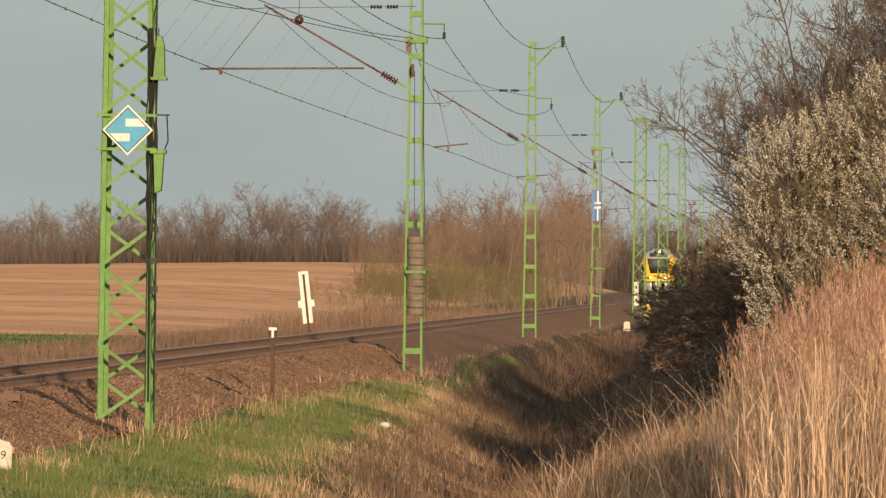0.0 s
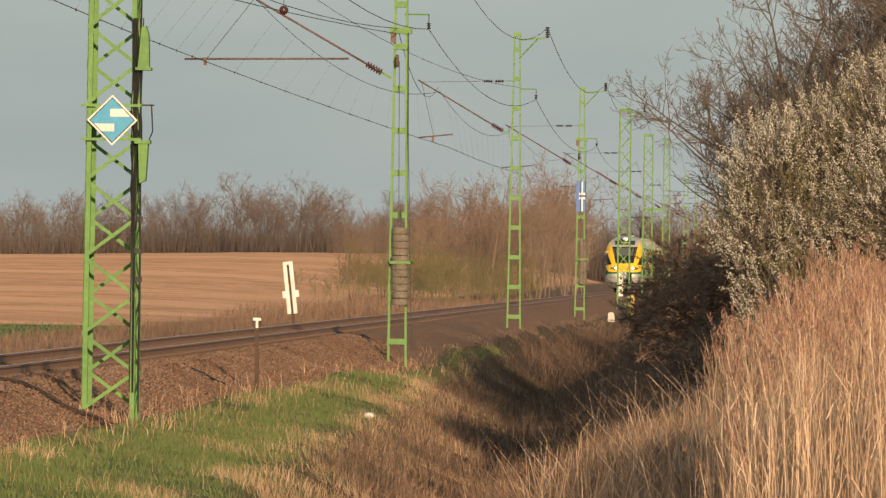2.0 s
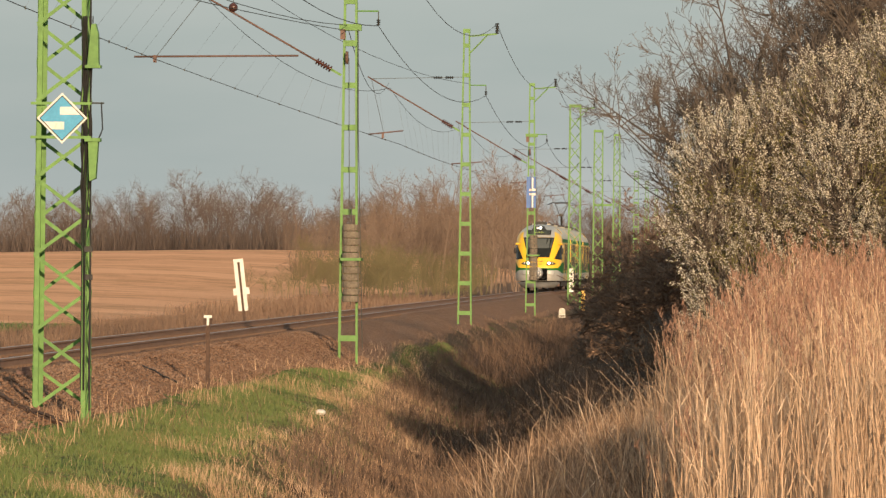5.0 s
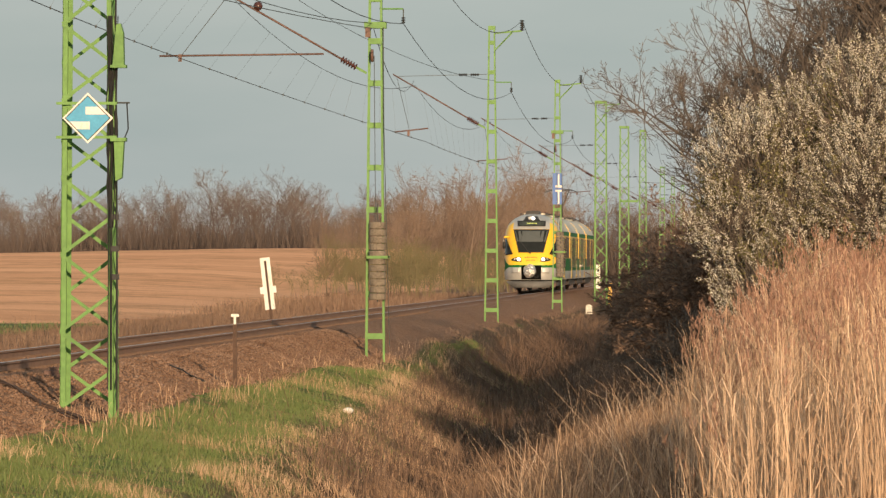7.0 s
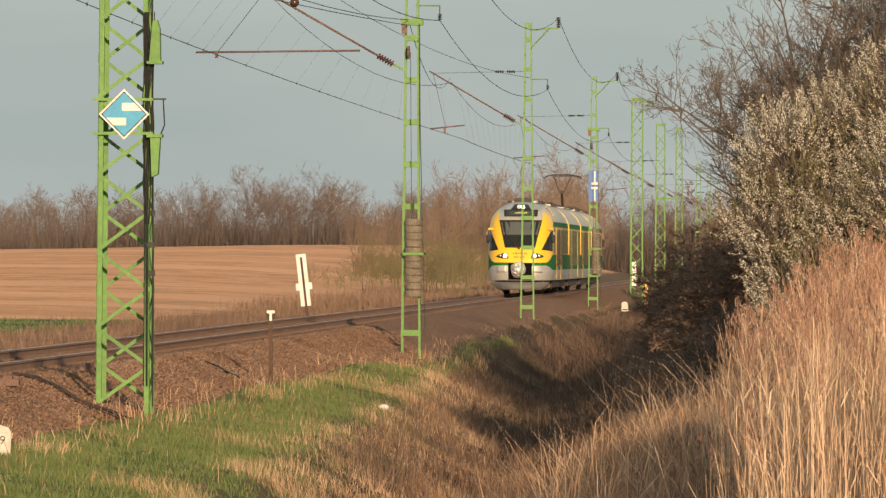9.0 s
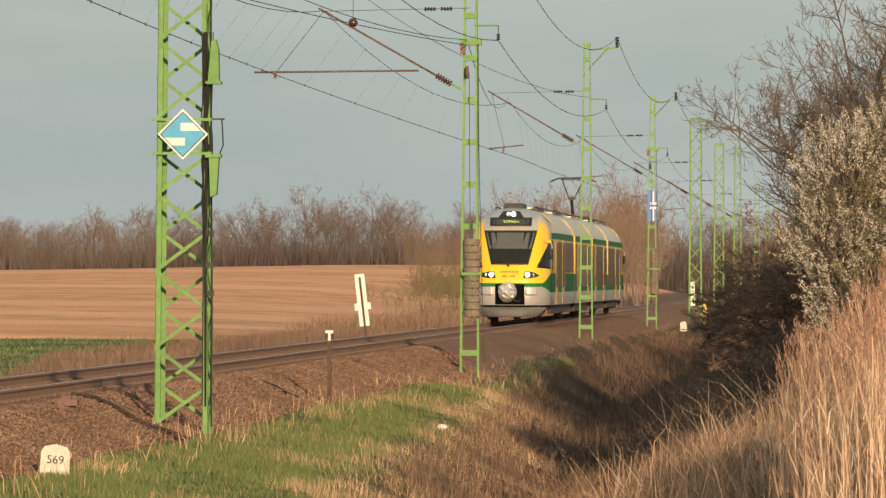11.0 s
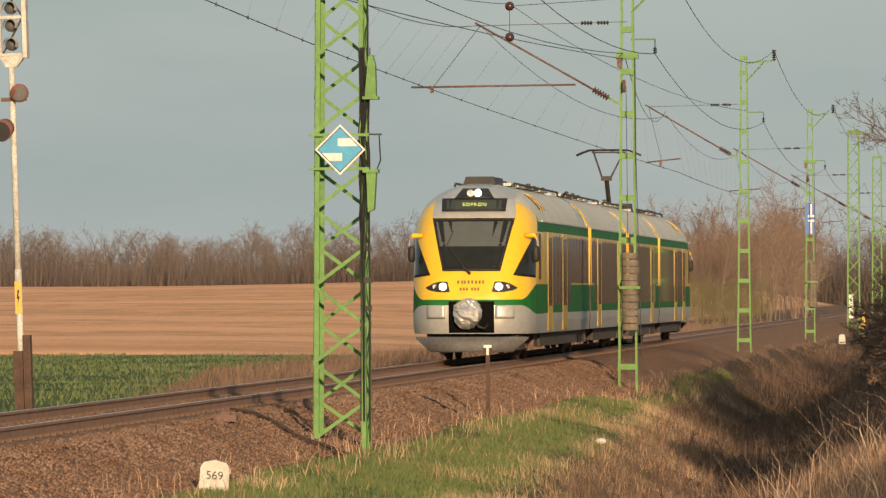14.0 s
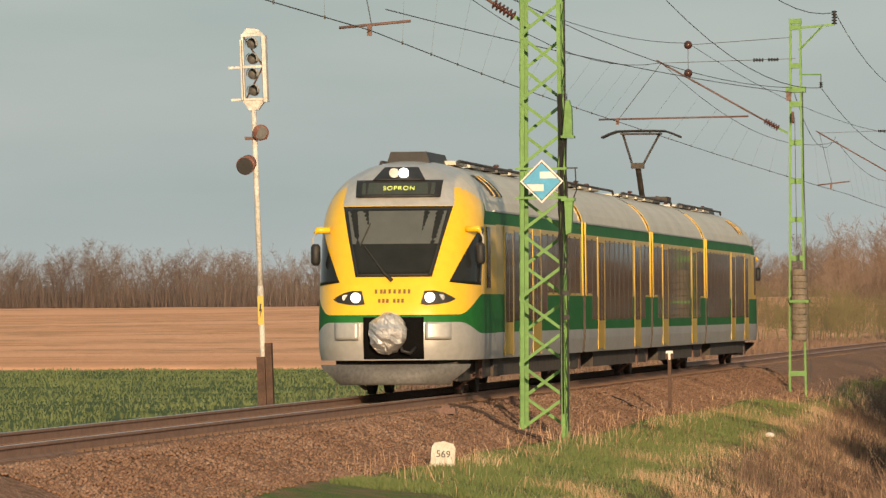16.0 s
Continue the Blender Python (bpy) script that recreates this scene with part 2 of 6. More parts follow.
gx = spaced(((-2500, -600, 300), (-600, -60, 30), (-60, -10, 5), (-10, -4, 0.8), (-4, 14, 0.28), (14, 20, 1), (20, 60, 8), (60, 600, 90), (600, 2500, 400)))
gy = spaced(((-600, -40, 70), (-40, 40, 4), (40, 60, 1.0), (60, 150, 0.45), (150, 320, 1.2), (320, 700, 8), (700, 1100, 25), (1100, 4000, 300)))
nx = len(gx)
verts = [(x, y, ground_z(x, y)) for y in gy for x in gx]
faces = [(j * nx + i, j * nx + i + 1, (j + 1) * nx + i + 1, (j + 1) * nx + i) for j in range(len(gy) - 1) for i in range(nx - 1)]


def ground_material():
    m = bpy.data.materials.new("land")
    m.use_nodes = True
    n, l = m.node_tree.nodes, m.node_tree.links
    b = n["Principled BSDF"]
    b.inputs["Roughness"].default_value = 0.95
    b.inputs["Specular IOR Level"].default_value = 0.1
    geo = n.new("ShaderNodeNewGeometry")
    sep = n.new("ShaderNodeSeparateXYZ")
    l.new(geo.outputs["Position"], sep.inputs[0])

    def noise_at(scale, detail=4, stretch=(1, 1, 1)):
        mp, t = n.new("ShaderNodeMapping"), n.new("ShaderNodeTexNoise")
        mp.inputs["Scale"].default_value = stretch
        t.inputs["Scale"].default_value, t.inputs["Detail"].default_value = scale, detail
        l.new(geo.outputs["Position"], mp.inputs[0])
        l.new(mp.outputs[0], t.inputs["Vector"])
        return t.outputs[0]

    def calc(op, a, b2, c=None):
        t = n.new("ShaderNodeMath")
        t.operation = op
        for i, q in enumerate((a, b2, c)):
            if q is None:
                continue
            if isinstance(q, (int, float)):
                t.inputs[i].default_value = q
            else:
                l.new(q, t.inputs[i])
        return t.outputs[0]

    def ramp(fac, stops):
        t = n.new("ShaderNodeValToRGB")
        e = t.color_ramp.elements
        while len(e) < len(stops):
            e.new(0.5)
        for i, (p, c) in enumerate(stops):
            e[i].position, e[i].color = p, (*c, 1)
        l.new(fac, t.inputs[0])
        return t.outputs[0]

    def mix(fac, a, b2):
        t = n.new("ShaderNodeMixRGB")
        l.new(fac, t.inputs[0])
        l.new(a, t.inputs[1])
        l.new(b2, t.inputs[2])
        return t.outputs[0]

    def step(value, at, width):
        t = n.new("ShaderNodeMapRange")
        t.inputs["From Min"].default_value, t.inputs["From Max"].default_value = at - width, at + width
        l.new(value, t.inputs["Value"])
        return t.outputs[0]

    wob = calc("MULTIPLY_ADD", noise_at(0.45), 2.4, calc("MULTIPLY_ADD", noise_at(2.2), 0.7, -1.55))
    along = sep.outputs["Y"]
    shift = calc("MULTIPLY_ADD", step(along, 115, 20), 0.8, calc("MULTIPLY_ADD", step(along, 155, 20), 1.5, calc("MULTIPLY", step(along, 85, 10), 0.45)))
    gate = calc("MULTIPLY", step(sep.outputs["X"], 3.55, 0.65), calc("SUBTRACT", 1.0, step(sep.outputs["X"], 10.75, 2.25)))
    xw = calc("MULTIPLY_ADD", shift, gate, calc("ADD", sep.outputs["X"], wob))
    stone_cells = n.new("ShaderNodeTexVoronoi")
    stone_cells.inputs["Scale"].default_value = 16
    l.new(geo.outputs["Position"], stone_cells.inputs["Vector"])
    grey = n.new("ShaderNodeSeparateColor")
    l.new(stone_cells.outputs["Color"], grey.inputs[0])
    stones = ramp(calc("MULTIPLY_ADD", grey.outputs[0], 0.6, calc("MULTIPLY", noise_at(1.2), 0.4)),
                  ((0.12, (0.15, 0.08, 0.05)), (0.5, (0.26, 0.148, 0.094)), (0.85, (0.37, 0.235, 0.16))))
    soil_grass = ramp(noise_at(1.4, 6), ((0.33, (0.24, 0.155, 0.085)), (0.46, (0.14, 0.145, 0.055)), (0.62, (0.105, 0.155, 0.043))))
    straw = ramp(noise_at(2.5, 6, (1, 0.5, 1)), ((0.3, (0.085, 0.05, 0.032)), (0.55, (0.17, 0.102, 0.066)), (0.75, (0.26, 0.17, 0.112))))
    # ditch floor: brown earth, with the shade lying in the ditch darkening its colour
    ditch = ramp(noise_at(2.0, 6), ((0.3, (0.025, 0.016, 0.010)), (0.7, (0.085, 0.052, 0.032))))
    weeds = ramp(noise_at(0.8, 6, (1, 0.4, 1)), ((0.3, (0.12, 0.075, 0.05)), (0.7, (0.24, 0.155, 0.105))))
    crop = ramp(noise_at(0.5, 6), ((0.3, (0.06, 0.09, 0.03)), (0.7, (0.105, 0.14, 0.05))))
    plough = ramp(calc("MULTIPLY_ADD", noise_at(0.02, 3, (0.2, 1.4, 1)), 0.7, calc("MULTIPLY", noise_at(0.6, 5, (0.2, 1, 1)), 0.3)),
                  ((0.36, (0.52, 0.285, 0.165)), (0.455, (0.63, 0.355, 0.215)), (0.485, (0.44, 0.255, 0.145)), (0.52, (0.64, 0.36, 0.218)), (0.64, (0.68, 0.39, 0.24))))
    # brown old grass farther on, its colour lowered for the shade lying there
    old_grass = ramp(noise_at(1.1, 6), ((0.3, (0.08, 0.053, 0.036)), (0.52, (0.14, 0.093, 0.06)), (0.70, (0.095, 0.10, 0.038))))
    soil_grass = mix(step(calc("MULTIPLY_ADD", wob, 14.0, sep.outputs["Y"]), 178, 22), soil_grass, old_grass)
    c = mix(step(calc("SUBTRACT", xw, calc("MULTIPLY", step(sep.outputs["Y"], 162, 14), 1.1)), 3.15, 0.25), stones, soil_grass)
    c = mix(step(xw, 6.4, 0.7), c, straw)
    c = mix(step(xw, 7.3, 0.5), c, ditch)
    c = mix(step(xw, 10.3, 0.6), c, straw)
    far_side = calc("MULTIPLY", sep.outputs["X"], -1)
    c = mix(step(calc("ADD", far_side, wob), 3.3, 0.35), c, weeds)
    tilled = mix(step(calc("MULTIPLY_ADD", wob, 1.5, sep.outputs["Y"]), 286, 1.5), crop, plough)
    slant = n.new("ShaderNodeMapRange")
    slant.inputs["From Min"].default_value, slant.inputs["From Max"].default_value = 140, 230
    slant.inputs["To Min"].default_value, slant.inputs["To Max"].default_value = 0.0, 8.5
    l.new(sep.outputs["Y"], slant.inputs["Value"])
    c = mix(step(calc("SUBTRACT", calc("MULTIPLY_ADD", wob, 1.0, far_side), slant.outputs[0]), 6.5, 0.8), c, tilled)
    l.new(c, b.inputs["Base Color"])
    bp = n.new("ShaderNodeBump")
    bp.inputs["Distance"].default_value = 1.0
    clod = calc("MULTIPLY", step(far_side, 14, 2), -0.05)
    rough = calc("MULTIPLY_ADD", noise_at(3.5, 5), calc("ADD", clod, 0.075), calc("MULTIPLY", stone_cells.outputs["Distance"], calc("MULTIPLY_ADD", step(far_side, 8, 2), -0.055, 0.055)))
    l.new(rough, bp.inputs["Height"])
    l.new(bp.outputs[0], b.inputs["Normal"])
    return m


LAND = ground_material()
gm = bpy.data.meshes.new("ground")
gm.from_pydata(verts, [], faces)
gm.materials.append(LAND)
gm.shade_smooth()
tagged(new("ground", gm), "railway embankment, grassy verge, ditch and ploughed brown fields", "ground", kind="structure")


# ---- the track ----
RAIL_Z = 0.06
track = thing("railway_track", 0, 0, RAIL_Z, "single railway track with rusty rails on concrete sleepers", "track", kind="structure")
rail_outline = ((-0.075, -0.172), (0.075, -0.172), (0.075, -0.16), (0.012, -0.135), (0.010, -0.045), (0.036, -0.034), (0.036, -0.004), (0.028, 0.0), (-0.028, 0.0), (-0.036, -0.004), (-0.036, -0.034), (-0.010, -0.045), (-0.012, -0.135), (-0.075, -0.16))
for side in (-1, 1):
    b = Builder()
    b.prism([(x + side * 0.754, z) for x, z in rail_outline[::-1]], -200, 1500)
    rail = part("rail", b, [RAIL_STEEL, RAIL_HEAD], track, "rusty rail with a polished head")
    for p in rail.data.polygons:
        c = p.center
        if abs(c.x - side * 0.754) < 0.031 and c.z > -0.003:
            p.material_index = 1
sl = Builder()
for za, wa, zb, wb in ((-0.36, 0.15, -0.172, 0.10),):
    v = [(sx * 1.25, sy * w2, z) for z, w2 in ((za, wa), (zb, wb)) for sx in (-1, 1) for sy in (-1, 1)]
    sl.add(v, [(0, 1, 3, 2), (4, 6, 7, 5), (0, 4, 5, 1), (2, 3, 7, 6), (0, 2, 6, 4), (1, 5, 7, 3)])
for s in (-0.754, 0.754):
    sl.box(s - 0.14, s + 0.14, -0.05, 0.05, -0.172, -0.13)
SLEEPER = sl.mesh("sleeper", surf("sleeper_concrete", (0.10, 0.062, 0.042), (0.18, 0.115, 0.08), 5, 0.9, bump=0.003))


# ---- masts ----
def leg_mesh(x, y, x2, y2, z0, z1, w=0.075, t=0.012):
    """An angle bar that leans from its foot to its head, its corner outwards."""
    b = Builder()
    sx, sy = (-1 if x > 0 else 1), (-1 if y > 0 else 1)
    for wx, wy in ((w, t), (t, w)):
        v = []
        for (cx, cy, z) in ((x, y, z0), (x2, y2, z1)):
            v += [(cx, cy, z), (cx + sx * wx, cy, z), (cx + sx * wx, cy + sy * wy, z), (cx, cy + sy * wy, z)]
        f = [(0, 1, 5, 4), (1, 2, 6, 5), (2, 3, 7, 6), (3, 0, 4, 7), (3, 2, 1, 0), (4, 5, 6, 7)]
        b.add(v, f)
    return b


def lattice_mast(x, y, z, height, w0, w1, label, panel=0.545):
    mast = thing("catenary_mast", x, y, z, label, "catenary mast", "masts along the track")
    for sx, sy in itertools.product((-1, 1), (-1, 1)):
        part("leg", leg_mesh(sx * w0, sy * w0, sx * w1, sy * w1, -0.15, height), MAST_GREEN, mast)
    k, zz = 0, 0.035
    bounds = []
    while zz + panel < height:
        bounds.append((zz, zz + panel))
        zz += panel
    for k, (za, zb) in enumerate(bounds):
        wa, wb = lerp(w0, w1, za / height), lerp(w0, w1, zb / height)
        for face in range(4):
            flip = (k + (face // 2)) % 2
            s = -1 if flip else 1
            if face == 0:
                p, q, n = (-s * wa, -wa, za), (s * wb, -wb, zb), (0, 1, 0)
            elif face == 2:
                p, q, n = (-s * wa, wa, za), (s * wb, wb, zb), (0, 1, 0)
            elif face == 1:
                p, q, n = (wa, -s * wa, za), (wb, s * wb, zb), (1, 0, 0)
            else:
                p, q, n = (-wa, -s * wa, za), (-wb, s * wb, zb), (1, 0, 0)
            part("brace", Builder().bar(p, q, 0.05, 0.012, n), MAST_GREEN, mast)
    for sy in (-1, 1):
        part("top_plate", Builder().box(-w1 - 0.02, w1 + 0.02, sy * w1 - 0.02, sy * w1 + 0.02, height - 0.16, height), MAST_GREEN, mast)
    for sx in (-1, 1):
        part("top_plate", Builder().box(sx * w1 - 0.02, sx * w1 + 0.02, -w1, w1, height - 0.16, height), MAST_GREEN, mast)
    return mast


def batten_mast(x, y, z, height, w0, w1, label, step=1.03, foot=0.15):
    """Two channels joined by batten plates."""
    mast = thing("catenary_mast", x, y, z, label, "catenary mast", "masts along the track")
    for sx in (-1, 1):
        b = Builder()
        v = []
        for w, zz in ((w0, -foot), (w1, height)):
            cx = sx * w
            v += [(cx, -0.09, zz), (cx - sx * 0.055, -0.09, zz), (cx - sx * 0.055, -0.075, zz), (cx - sx * 0.012, -0.075, zz),
                  (cx - sx * 0.012, 0.075, zz), (cx - sx * 0.055, 0.075, zz), (cx - sx * 0.055, 0.09, zz), (cx, 0.09, zz)]
        f = [(i, (i + 1) % 8, (i + 1) % 8 + 8, i + 8) for i in range(8)] + [tuple(range(7, -1, -1)), tuple(range(8, 16))]
        b.add(v, f)
        part("channel", b, MAST_GREEN, mast)
    zz = 0.45
    while zz < height:
        w = lerp(w0, w1, zz / height)
        for sy in (-1, 1):
            part("batten", Builder().box(-w, w, sy * 0.096 - 0.006, sy * 0.096 + 0.006, zz - 0.07, zz + 0.07), MAST_GREEN, mast)
        zz += step
    part("batten", Builder().box(-w1 - 0.01, w1 + 0.01, -0.1, 0.1, height - 0.14, height), MAST_GREEN, mast)
    return mast


def insulator(b, p, q, r=0.055, ribs=6):
    """Porcelain sheds strung from p to q."""
    p, q = Vector(p), Vector(q)
    pts, rs = [], []
    for i in range(ribs):
        for fr, rr in ((0.05, 0.4), (0.25, 1.0), (0.6, 0.95), (0.8, 0.4)):
            pts.append(p.lerp(q, (i + fr) / ribs))
            rs.append(r * rr)
    b.tube(pts, rs, 8)
    return b


def cantilever(mast, base, reach, arm_from, arm_to, tie=True, balls=False):
    """The arm that carries the wires over the track; all in the mast's own space, -x over the track."""
    z0, z1 = base
    foot, head = Vector((-0.22, 0, z0)), Vector((reach, 0, z1))
    along = (head - foot).normalized()
    part("bracket_stub", Builder().bar(foot, foot + along * 0.3, 0.06, 0.04), MAST_GREEN, mast)
    part("tube_insulator", insulator(Builder(), foot + along * 0.28, foot + along * 0.72, 0.085, 6), PORCELAIN, mast, "brown porcelain insulator", True)
    part("inclined_tube", Builder().tube([foot + along * 0.7, head + along * 0.15], 0.025, 8), RUST, mast, "rust-brown inclined tube", True)
    if tie:
        part("tie_insulator", insulator(Builder(), (-0.45, 0, z1 + 0.06), (-0.75, 0, z1 + 0.06), 0.05, 4), BLACK, mast, "dark rod insulator", True)
        part("tie_insulator", insulator(Builder(), (-0.85, 0, z1 + 0.055), (-1.15, 0, z1 + 0.055), 0.05, 4), BLACK, mast, "dark rod insulator", True)
        part("tie_rod", Builder().tube([(0, 0, z1 + 0.08), head], 0.009, 5), WIRE, mast)
    if arm_to is not None:
        part("registration_arm", Builder().tube([arm_from, arm_to], 0.024, 8), RUST, mast, "rust-brown registration tube", True)
        part("hanger", Builder().tube([head, (arm_to[0] + 0.55, 0, arm_to[2] + 0.02)], 0.008, 4), WIRE, mast)
        part("clamp", Builder().box(arm_to[0] + 0.47, arm_to[0] + 0.55, -0.03, 0.03, arm_to[2] - 0.14, arm_to[2] + 0.04), RUST, mast)


def top_bracket(mast, height, reach=1.05):
    """A side arm with a standing insulator for the feeder wire."""
    part("feeder_arm", Builder().bar((0.1, 0, height - 0.25), (reach, 0, height - 0.17), 0.06, 0.05), MAST_GREEN, mast)
    part("feeder_strut", Builder().bar((0.1, 0, height - 0.85), (reach - 0.35, 0, height - 0.24), 0.05, 0.04), MAST_GREEN, mast)
    part("feeder_insulator", insulator(Builder(), (reach, 0, height - 0.17), (reach, 0, height + 0.22), 0.075, 5), BLACK, mast, "dark standing insulator", True)


def side_hanger(mast, z, reach=0.68):
    part("hanger_arm", Builder().tube([(0.1, 0, z), (reach, 0, z)], 0.022, 6), MAST_GREEN, mast)
    part("hanger_link", Builder().tube([(reach, 0, z), (reach, 0, z - 0.2)], 0.014, 5), WIRE, mast)
    part("hanger_insulator", insulator(Builder(), (reach, 0, z - 0.2), (reach, 0, z - 0.36), 0.05, 3), BLACK, mast, "dark hanging insulator", True)


def tension_weights(mast, x, z0, z1, blocks, r=0.2, notched=False):
    """A stack of concrete weights on a rod, with the wheel and rope above it."""
    h = (z1 - z0) / blocks
    rng = random.Random(blocks)
    for i in range(blocks):
        b = Builder()
        dx, rr = rng.uniform(-0.012, 0.012), r * rng.uniform(0.95, 1.03)
        za, zb = z0 + i * h + 0.008, z0 + (i + 1) * h - 0.008
        pts, rs = [(x + dx, -0.24, za), (x + dx, -0.24, za + 0.02), (x + dx, -0.24, zb - 0.025), (x + dx, -0.24, zb)], [rr * 0.94, rr, rr, rr * 0.95]
        b.tube(pts, rs, 14)
        part("weight", b, CONCRETE, mast, "weathered concrete tension weight")
        if notched:
            part("slot", Builder().box(x + dx + 0.02, x + dx + 0.05, -0.24 - rr - 0.004, -0.24 - rr * 0.8, za + 0.05, zb - 0.03), BLACK, mast)
    part("weight_rod", Builder().tube([(x, -0.24, z0 - 0.05), (x, -0.24, z1 + 0.45)], 0.018, 6), WIRE, mast)
    zc = lerp(z0, z1, 0.55)
    part("guide_band", Builder().box(x - 0.29, x + 0.29, -0.46, -0.44, zc - 0.035, zc + 0.035).box(x - 0.29, x - 0.26, -0.46, 0.0, zc - 0.035, zc + 0.035).box(x + 0.26, x + 0.29, -0.46, 0.0, zc - 0.035, zc + 0.035), MAST_GREEN, mast)


mast_a = lattice_mast(2.92, 96.3, -0.50, 10.6, 0.385, 0.32, "green lattice catenary mast with a blue diamond sign")
mast_b = batten_mast(2.93, 165.8, -0.65, 9.95, 0.245, 0.155, "green battened catenary mast with concrete tension weights", foot=0.34)
mast_c = batten_mast(2.90, 235.4, -0.50, 10.3, 0.255, 0.115, "green battened catenary mast with a feeder arm")
mast_d = batten_mast(2.98, 305.0, -0.60, 10.4, 0.24, 0.12, "green battened catenary mast with a blue plate and concrete weights")
mast_e = lattice_mast(3.18, 374.5, -0.60, 11.1, 0.37, 0.32, "green lattice catenary mast beside the track", 0.8)
mast_f = lattice_mast(2.96, 444.0, -0.60, 11.1, 0.36, 0.30, "green lattice catenary mast with a cross beam", 0.8)
mast_g = lattice_mast(2.85, 513.5, -0.60, 12.2, 0.34, 0.24, "distant green lattice catenary mast", 0.8)
mast_h = batten_mast(3.2, 583.0, -0.60, 10.4, 0.25, 0.2, "distant green battened catenary mast")
far_masts = [batten_mast(3.1, yy, -0.6, 10.4, 0.25, 0.15, "distant green battened catenary mast") for yy in (652.0, 722.0)]
part("cross_beam", Builder().box(-0.32, 0.9, -0.06, 0.06, 6.12, 6.26), MAST_GREEN, mast_f)

cantilever(mast_b, (6.88, 8.80), -3.6, (-1.27, 0, 7.35), (-5.3, 0, 7.30))
cantilever(mast_c, (6.75, 8.55), -3.3, (-2.2, 0, 6.75), (-3.4, 0, 6.62))
cantilever(mast_d, (6.8, 8.6), -3.3, (-2.2, 0, 6.85), (-3.6, 0, 6.75))
for m in (mast_e, mast_f, mast_g, mast_h, *far_masts):
    cantilever(m, (6.8, 8.6), -3.3, (-2.2, 0, 6.85), (-3.6, 0, 6.75))
cantilever(mast_a, (6.75, 8.65), -3.2, (-2.2, 0, 6.85), (-3.4, 0, 6.75))
for m, h in ((mast_b, 9.95), (mast_c, 10.3), (mast_d, 10.4), (mast_e, 11.1)):
    top_bracket(m, h)
for m, z in ((mast_b, 8.45), (mast_c, 8.35), (mast_d, 8.1)):
    side_hanger(m, z)
for m in (mast_b, mast_d):
    z = 8.05
    part("collar", Builder().box(-0.27, 0.27, -0.14, 0.14, z - 0.08, z + 0.08), MAST_GREEN, m)
    part("pulley", Builder().tube([(-0.10, -0.2, 7.3), (-0.04, -0.2, 7.3)], 0.16, 14), RUST, m, "rusty tension wheel", True)
    part("rope", Builder().tube([(-0.02, -0.2, 7.3), (0.02, -0.24, 3.2)], 0.008, 4), WIRE, m)
    part("rope", Builder().tube([(0.2, -0.2, 8.0), (0.22, -0.2, 5.5), (0.36, -0.2, 0.2)], 0.010, 4), WIRE, m)
    part("pulley_block", Builder().box(-0.24, -0.12, -0.2, -0.1, 7.75, 8.0), RUST, m)
tension_weights(mast_b, 0.07, 1.33, 3.24, 11, 0.21)
tension_weights(mast_d, 0.12, 1.55, 3.58, 10, 0.185, True)

# the two balls over the track at the first cantilever
for z in (8.52, 9.28):
    part("ball_weight", Builder().ball((-2.88, 0.0, z), 0.115, 14, 9), PORCELAIN, mast_b, "rust-brown ball insulator", True)
part("ball_link", Builder().tube([(-2.88, 0, 9.28), (-2.88, 0, 8.4)], 0.008, 4), WIRE, mast_b)
part("ball_stay", Builder().tube([(-2.88, 0, 9.28), (-0.1, 0, 9.45)], 0.008, 4), WIRE, mast_b)

# blue plate on the fourth mast
b = Builder().box(-0.21, 0.21, -0.14, -0.13, 4.80, 6.20)
plate = part("neutral_section_plate", b, DEEP_BLUE, mast_d, "blue plate with a white mark")
for x0, x1, z0, z1 in ((-0.035, 0.035, 5.66, 6.16), (-0.14, 0.14, 5.56, 5.66), (-0.14, 0.14, 5.36, 5.46), (-0.035, 0.035, 4.82, 5.36)):
    part("white_mark", Builder().box(x0 + 0.06, x1 + 0.06, -0.15, -0.142, z0, z1), WHITE, plate)

# diamond sign on the first mast
sign = part("diamond_sign", Builder().prism([(0, -0.36), (0.36, 0), (0, 0.36), (-0.36, 0)], -0.47, -0.455), WHITE, mast_a, "blue diamond sign with two white bars")
sign.location = (0.02, 0, 4.15)
part("dark_rim", Builder().prism([(0, -0.325), (0.325, 0), (0, 0.325), (-0.325, 0)], -0.4745, -0.47), BLACK, sign)
part("blue_field", Builder().prism([(0, -0.308), (0.308, 0), (0, 0.308), (-0.308, 0)], -0.4785, -0.4745), BLUE, sign)
part("white_bar", Builder().prism([(-0.03, 0.05), (0.255, 0.05), (0.15, 0.16), (-0.03, 0.16)], -0.483, -0.4790), WHITE, sign)
part("white_bar", Builder().prism([(0.03, -0.05), (-0.255, -0.05), (-0.15, -0.16), (0.03, -0.16)], -0.483, -0.4790), WHITE, sign)
for z in (4.36, 3.88):
    part("sign_strap", Builder().box(-0.43, 0.43, -0.45, -0.425, z - 0.02, z + 0.02), MAST_GREEN, mast_a)

